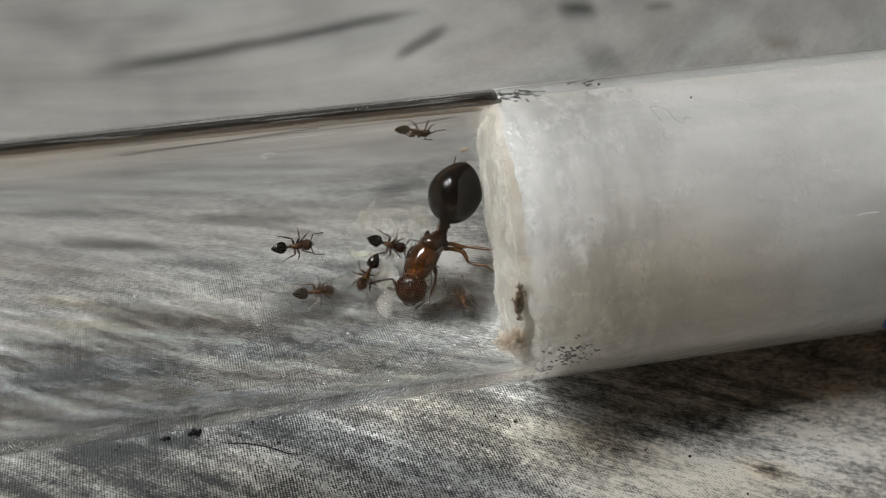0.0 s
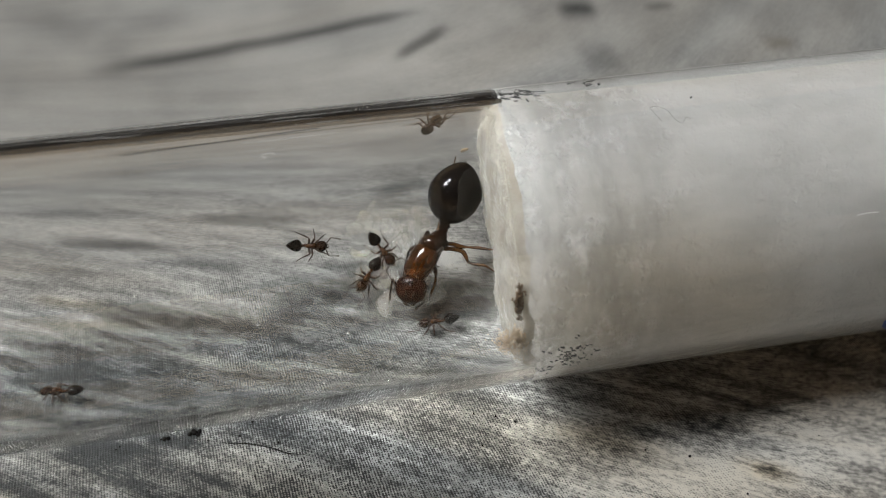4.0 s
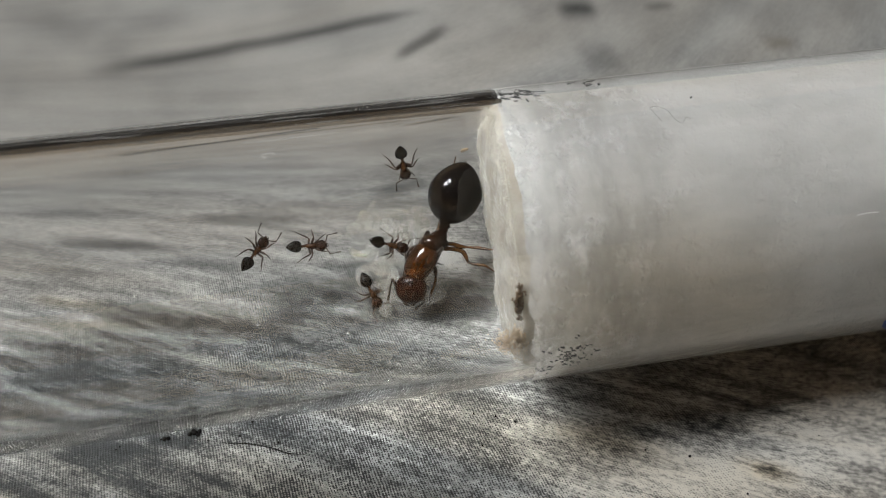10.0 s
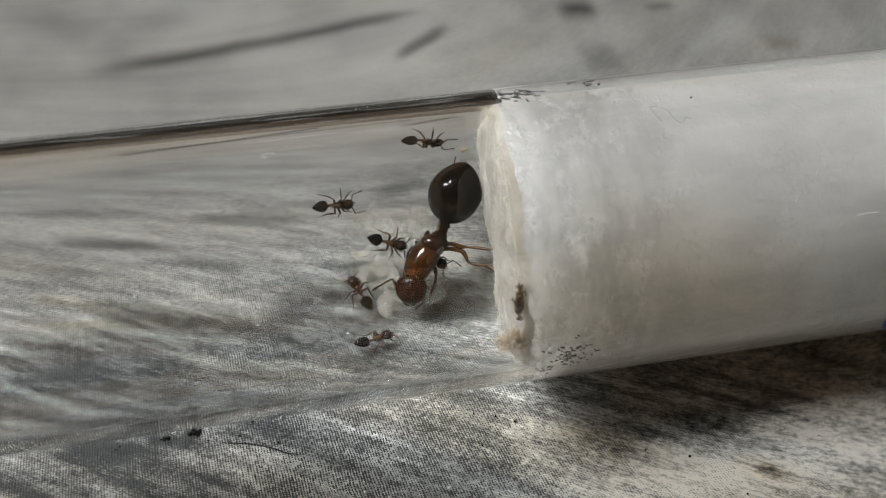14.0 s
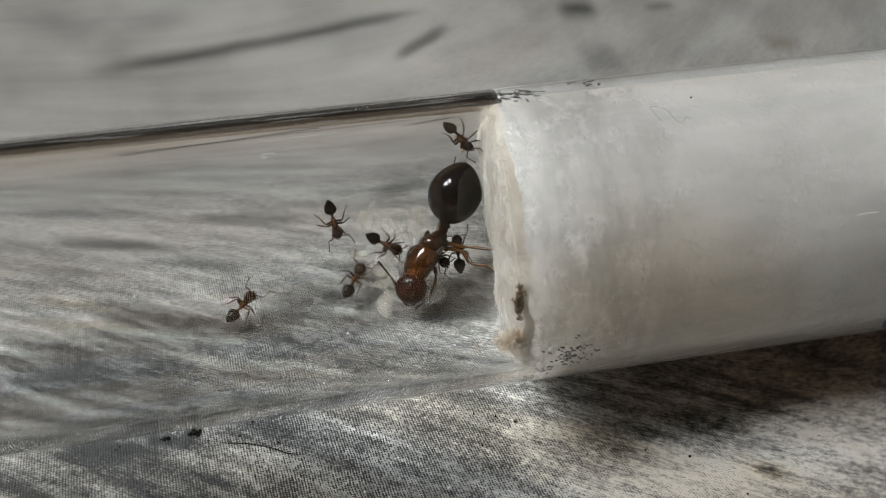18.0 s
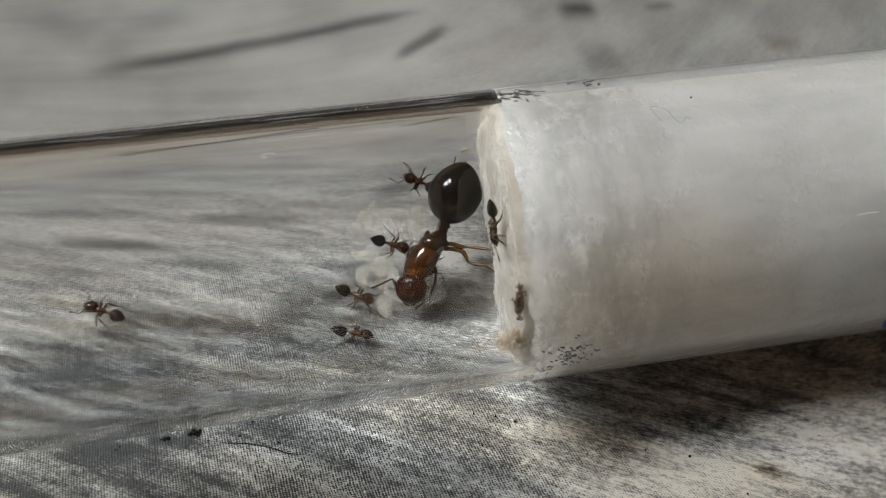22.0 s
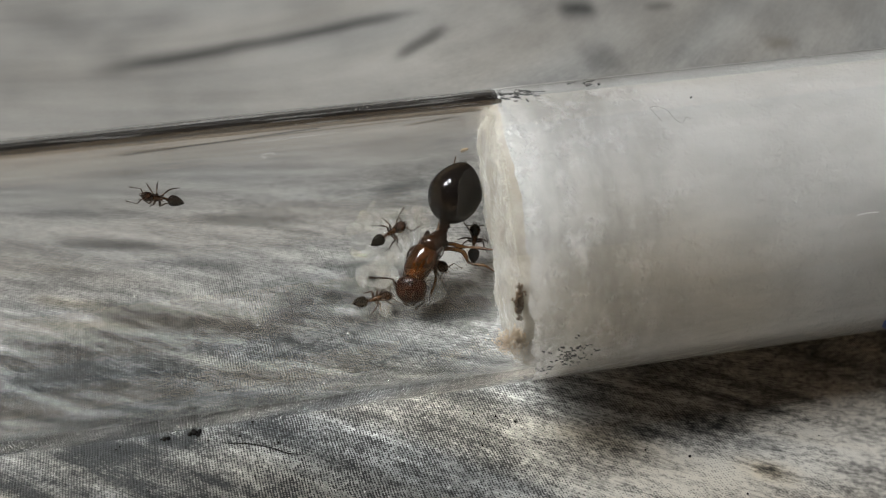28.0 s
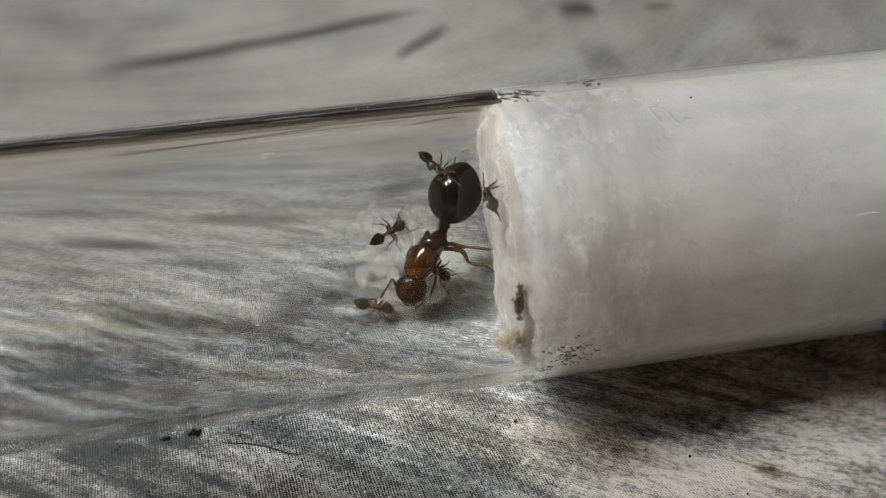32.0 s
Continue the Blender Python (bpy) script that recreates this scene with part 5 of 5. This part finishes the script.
    go(ants[4], [
        (0, mm_pose(-0.37, 6.65, 10.79, 114, 30, 9)), (0.5, mm_pose(1.20, 6.63, 10.02, 97, 44, -10)), (1, mm_pose(1.14, 6.83, 9.58, 94, 54, -5)),
        (1.5, mm_pose(1.19, 6.70, 10.04, 100, 44, -4)), (2, on_wall(0.84, 108.4, -11)), (2.5, mm_pose(0.41, 6.24, 11.53, 120, -39, -11)),
        (3, mm_pose(0.64, 6.00, 11.96, 124, -30, -10)), (3.5, mm_pose(0.50, 6.13, 11.78, 127, -43, -22)),
        (4.5, mm_pose(0.24, 5.67, 12.45, -154, -52, -125)), (5.5, on_wall(-0.02, 134.5, 175)), (6, mm_pose(-0.61, 6.10, 11.69, -125, 41, 162)),
        (6.5, on_wall(-2.38, 123.5, -168)), (7, on_wall(-5.03, 134.7, 175)), (7.25, mm_pose(-4.73, 5.33, 12.78, -135, 33, 156)),
        (7.5, mm_pose(-4.44, 5.48, 12.42, -171, 61, 102)), (8, on_wall(-2.91, 119.9, -54)), (8.5, mm_pose(-0.52, 6.63, 10.28, 104, 47, 0)),
        (9, mm_pose(-1.15, 7.17, 7.96, -72, 77, -162)), (9.5, mm_pose(-0.94, 7.09, 7.45, 38, 76, -52)), (10, mm_pose(-0.91, 6.92, 7.32, 24, 68, -67)),
        (10.5, mm_pose(-0.98, 6.98, 7.33, 31, 70, -60)), (10.75, mm_pose(-0.53, 7.08, 8.34, 86, 36, -9)), (11, on_wall(-0.09, 100.7, 7)),
        (11.5, on_wall(1.20, 102.9, -28)), (12, mm_pose(1.39, 6.92, 9.58, 102, 5, -10)), (13, on_wall(0.75, 106.3, 25)),
        (13.5, on_wall(0.59, 104.1, -29)), (14, mm_pose(0.41, 6.93, 9.49, 101, 9, -10)), (14.5, on_wall(-0.04, 100.2, 0)),
        (16.5, on_wall(0.89, 117.7, 22)), (17, mm_pose(1.07, 6.19, 11.23, 117, 7, -15)), (17.5, mm_pose(1.77, 6.26, 11.03, 109, 39, -3)),
        (18, mm_pose(2.33, 6.10, 10.06, 80, 39, -41)), (18.5, mm_pose(3.11, 6.80, 8.39, 53, 59, -43)),
        (18.75, mm_pose(3.02, 5.56, 9.20, 64, 11, -61)), (19, mm_pose(2.93, 4.31, 10.00, 90, -30, -90)),
        (19.5, mm_pose(2.88, 3.19, 9.78, 90, -26, -90)), (20, mm_pose(2.48, 0.01, 11.91, 90, -29, -90)),
        (21, mm_pose(2.26, -1.01, 13.56, 90, -17, -90)), (21.5, mm_pose(2.05, -2.88, 14.54, 90, -32, -90)),
        (21.75, mm_pose(2.18, -2.68, 13.35, 90, 12, -90)), (22, mm_pose(2.31, -2.49, 12.15, 90, 56, -90)),
        (22.5, mm_pose(2.62, -2.87, 8.84, 90, 8, -90)), (23, mm_pose(2.51, -5.03, 8.64, 90, 1, -90)), (23.5, mm_pose(2.44, -5.44, 9.09, 90, -7, -90)),
        (23.75, mm_pose(2.61, -4.72, 7.79, 90, 48, -90)), (24, mm_pose(2.78, -4.00, 6.48, -90, 77, 90)),
        (24.5, mm_pose(3.07, -1.98, 4.84, -90, 19, 90)), (24.75, mm_pose(3.02, -0.59, 2.79, -44, 11, 107)), (25, on_wall(2.97, 6.3, 113)),
        (25.5, on_wall(2.91, 11.4, 119)), (27.5, mm_pose(3.00, 2.99, 1.54, 1, -29, 88)), (28, on_wall(3.18, 37.8, 80)), (29, on_wall(3.47, 41.0, 67)),
        (30, on_wall(3.63, 46.1, 57)), (30.33, mm_pose(3.37, 3.75, 4.83, -21, -22, 84)), (30.67, mm_pose(3.11, 2.25, 6.72, -55, 10, 97)),
        (31, mm_pose(2.85, 0.75, 8.61, -90, 45, 90)), (32, mm_pose(2.29, -1.28, 13.05, -90, 28, 90)),])
    go(ants[5], [
        (0, on_wall(1.86, 7.0, 102)), (0.5, on_wall(1.79, 2.2, 140)), (1, on_wall(0.86, -4.0, -171)), (1.5, on_wall(-0.06, -3.5, 170)),
        (2, on_wall(-0.40, -3.9, 170)), (3, on_wall(-0.17, -3.7, 175)), (3.5, on_wall(-0.06, -3.7, 178)), (5.5, on_wall(-1.28, -4.8, -169)),
        (6, on_wall(-2.58, -4.7, 178)), (6.5, on_wall(-3.31, -10.6, -146)), (7, on_wall(-5.13, -15.3, 175)), (7.5, on_wall(-6.41, -11.6, 143)),
        (8, on_wall(-8.27, -1.7, 154)), (8.5, on_wall(-9.40, 11.1, 113)), (9, on_wall(-10.01, 18.3, 105)), (9.5, on_wall(-11.34, 36.3, 110)),
        (10, on_wall(-9.68, 45.5, 47)), (10.5, on_wall(-9.82, 48.6, 71)), (11, on_wall(-9.77, 43.4, 31)), (11.5, on_wall(-10.09, 37.2, -22)),
        (12, on_wall(-7.94, 17.5, -29)), (12.5, on_wall(-6.38, 11.4, -21)), (13, on_wall(-6.49, -1.2, -74)), (13.5, on_wall(-5.30, -10.1, -22)),
        (14, on_wall(-3.55, -9.4, 14)), (14.5, on_wall(-1.90, -12.4, 2)), (15.5, mm_pose(-0.24, -0.60, 0.72, -6, 1, 47)),
        (16.5, on_wall(1.42, 2.9, 93)), (17, on_wall(1.72, 13.1, 97)), (17.5, on_wall(2.00, 22.5, 86)), (18, on_wall(2.11, 33.5, 88)),
        (18.5, on_wall(2.31, 52.3, 91)), (19.2, on_wall(1.65, 67.7, 126)), (20, mm_pose(1.24, 6.75, 5.68, -60, -29, 153)),
        (20.5, on_wall(0.39, 73.0, 150)), (21, on_wall(-0.09, 69.1, -162)), (22, on_wall(0.03, 72.2, 147)), (22.5, on_wall(-0.90, 81.1, 158)),
        (23, mm_pose(-1.91, 7.18, 7.59, -80, -37, 167)), (23.5, mm_pose(-2.79, 6.91, 9.44, -34, -84, 123)),
        (24, mm_pose(-2.25, 6.76, 10.51, 152, -72, -60)), (24.25, mm_pose(-2.83, 6.41, 11.29, -126, -45, -157)), (24.5, on_wall(-3.41, 123.8, 180)),
        (25, on_wall(-5.92, 126.5, 161)), (25.5, mm_pose(-7.39, 5.44, 12.74, -133, 23, 164)), (27.5, on_wall(-12.67, 77.4, -154)),
        (28, on_wall(-14.89, 80.1, 160)), (28.3, mm_pose(-15.14, 7.12, 8.45, -74, -66, 161)), (28.6, mm_pose(-14.26, 7.09, 8.87, 86, -62, 9)),
        (29, mm_pose(-12.47, 6.72, 10.65, 122, -56, -25)), (29.3, mm_pose(-11.49, 5.41, 12.65, 140, -48, -33)), (29.6, on_wall(-11.45, 135.5, 9)),
        (30, mm_pose(-10.64, 5.65, 12.28, 128, 33, 12)), (30.3, on_wall(-8.72, 119.8, -23)), (30.6, mm_pose(-6.46, 6.31, 10.97, 110, 34, -4)),
        (31, mm_pose(-3.83, 7.09, 9.21, 99, 5, -5)), (31.4, mm_pose(-1.03, 7.04, 9.06, 98, 4, -9)), (31.6, mm_pose(0.17, 6.99, 8.60, 93, 8, -14)),
        (31.8, mm_pose(0.50, 5.14, 9.79, 112, 4, -46)), (32, mm_pose(0.32, 3.35, 11.06, 152, 1, -65)),])
    go(ants[6], [
        (0, on_wall(0.12, 31.3, -114)), (4.6, on_wall(0.12, 31.3, -114)), (6, on_wall(0.70, 31.3, -49)), (7.5, on_wall(0.12, 31.3, -114)),
        (9.6, on_wall(0.12, 31.3, -114)), (11, on_wall(0.72, 28.8, -50)), (14, on_wall(0.61, 31.2, -48)), (18, on_wall(0.81, 31.8, -49)),
        (18.6, on_wall(0.12, 31.3, -114)), (19.3, on_wall(0.12, 31.3, -114)), (20, on_wall(0.74, 28.9, -50)), (21, on_wall(0.76, 28.3, -50)),
        (22.6, on_wall(0.12, 31.3, -114)), (24.9, on_wall(0.12, 31.3, -114)), (27.5, on_wall(0.65, 29.5, -49)), (29, on_wall(0.64, 28.9, -49)),
        (30.5, on_wall(0.67, 26.1, -52)), (32, on_wall(0.72, 25.2, -53)),])
    walk(QUEEN, [(0.0, QUEEN_AT), (32.0, QUEEN_AT)])
    elbow = QUEEN_FEELER.matrix_basis.copy()
    swing = ((0, -75), (1, 0), (3, 0), (6, -15), (7, -35), (8, -5), (10, -5), (11, -5), (12, -85), (13, -10), (14, -55), (17, -85), (18, -140), (19, -100),
             (20, -115), (21, -90), (22, -60), (25, -60), (27, -80), (28, -90), (29, -12), (32, -25))
    walk(QUEEN_FEELER, [(t, elbow @ pose(0, 0, 0, 0, 0, a)) for t, a in swing])


motions()
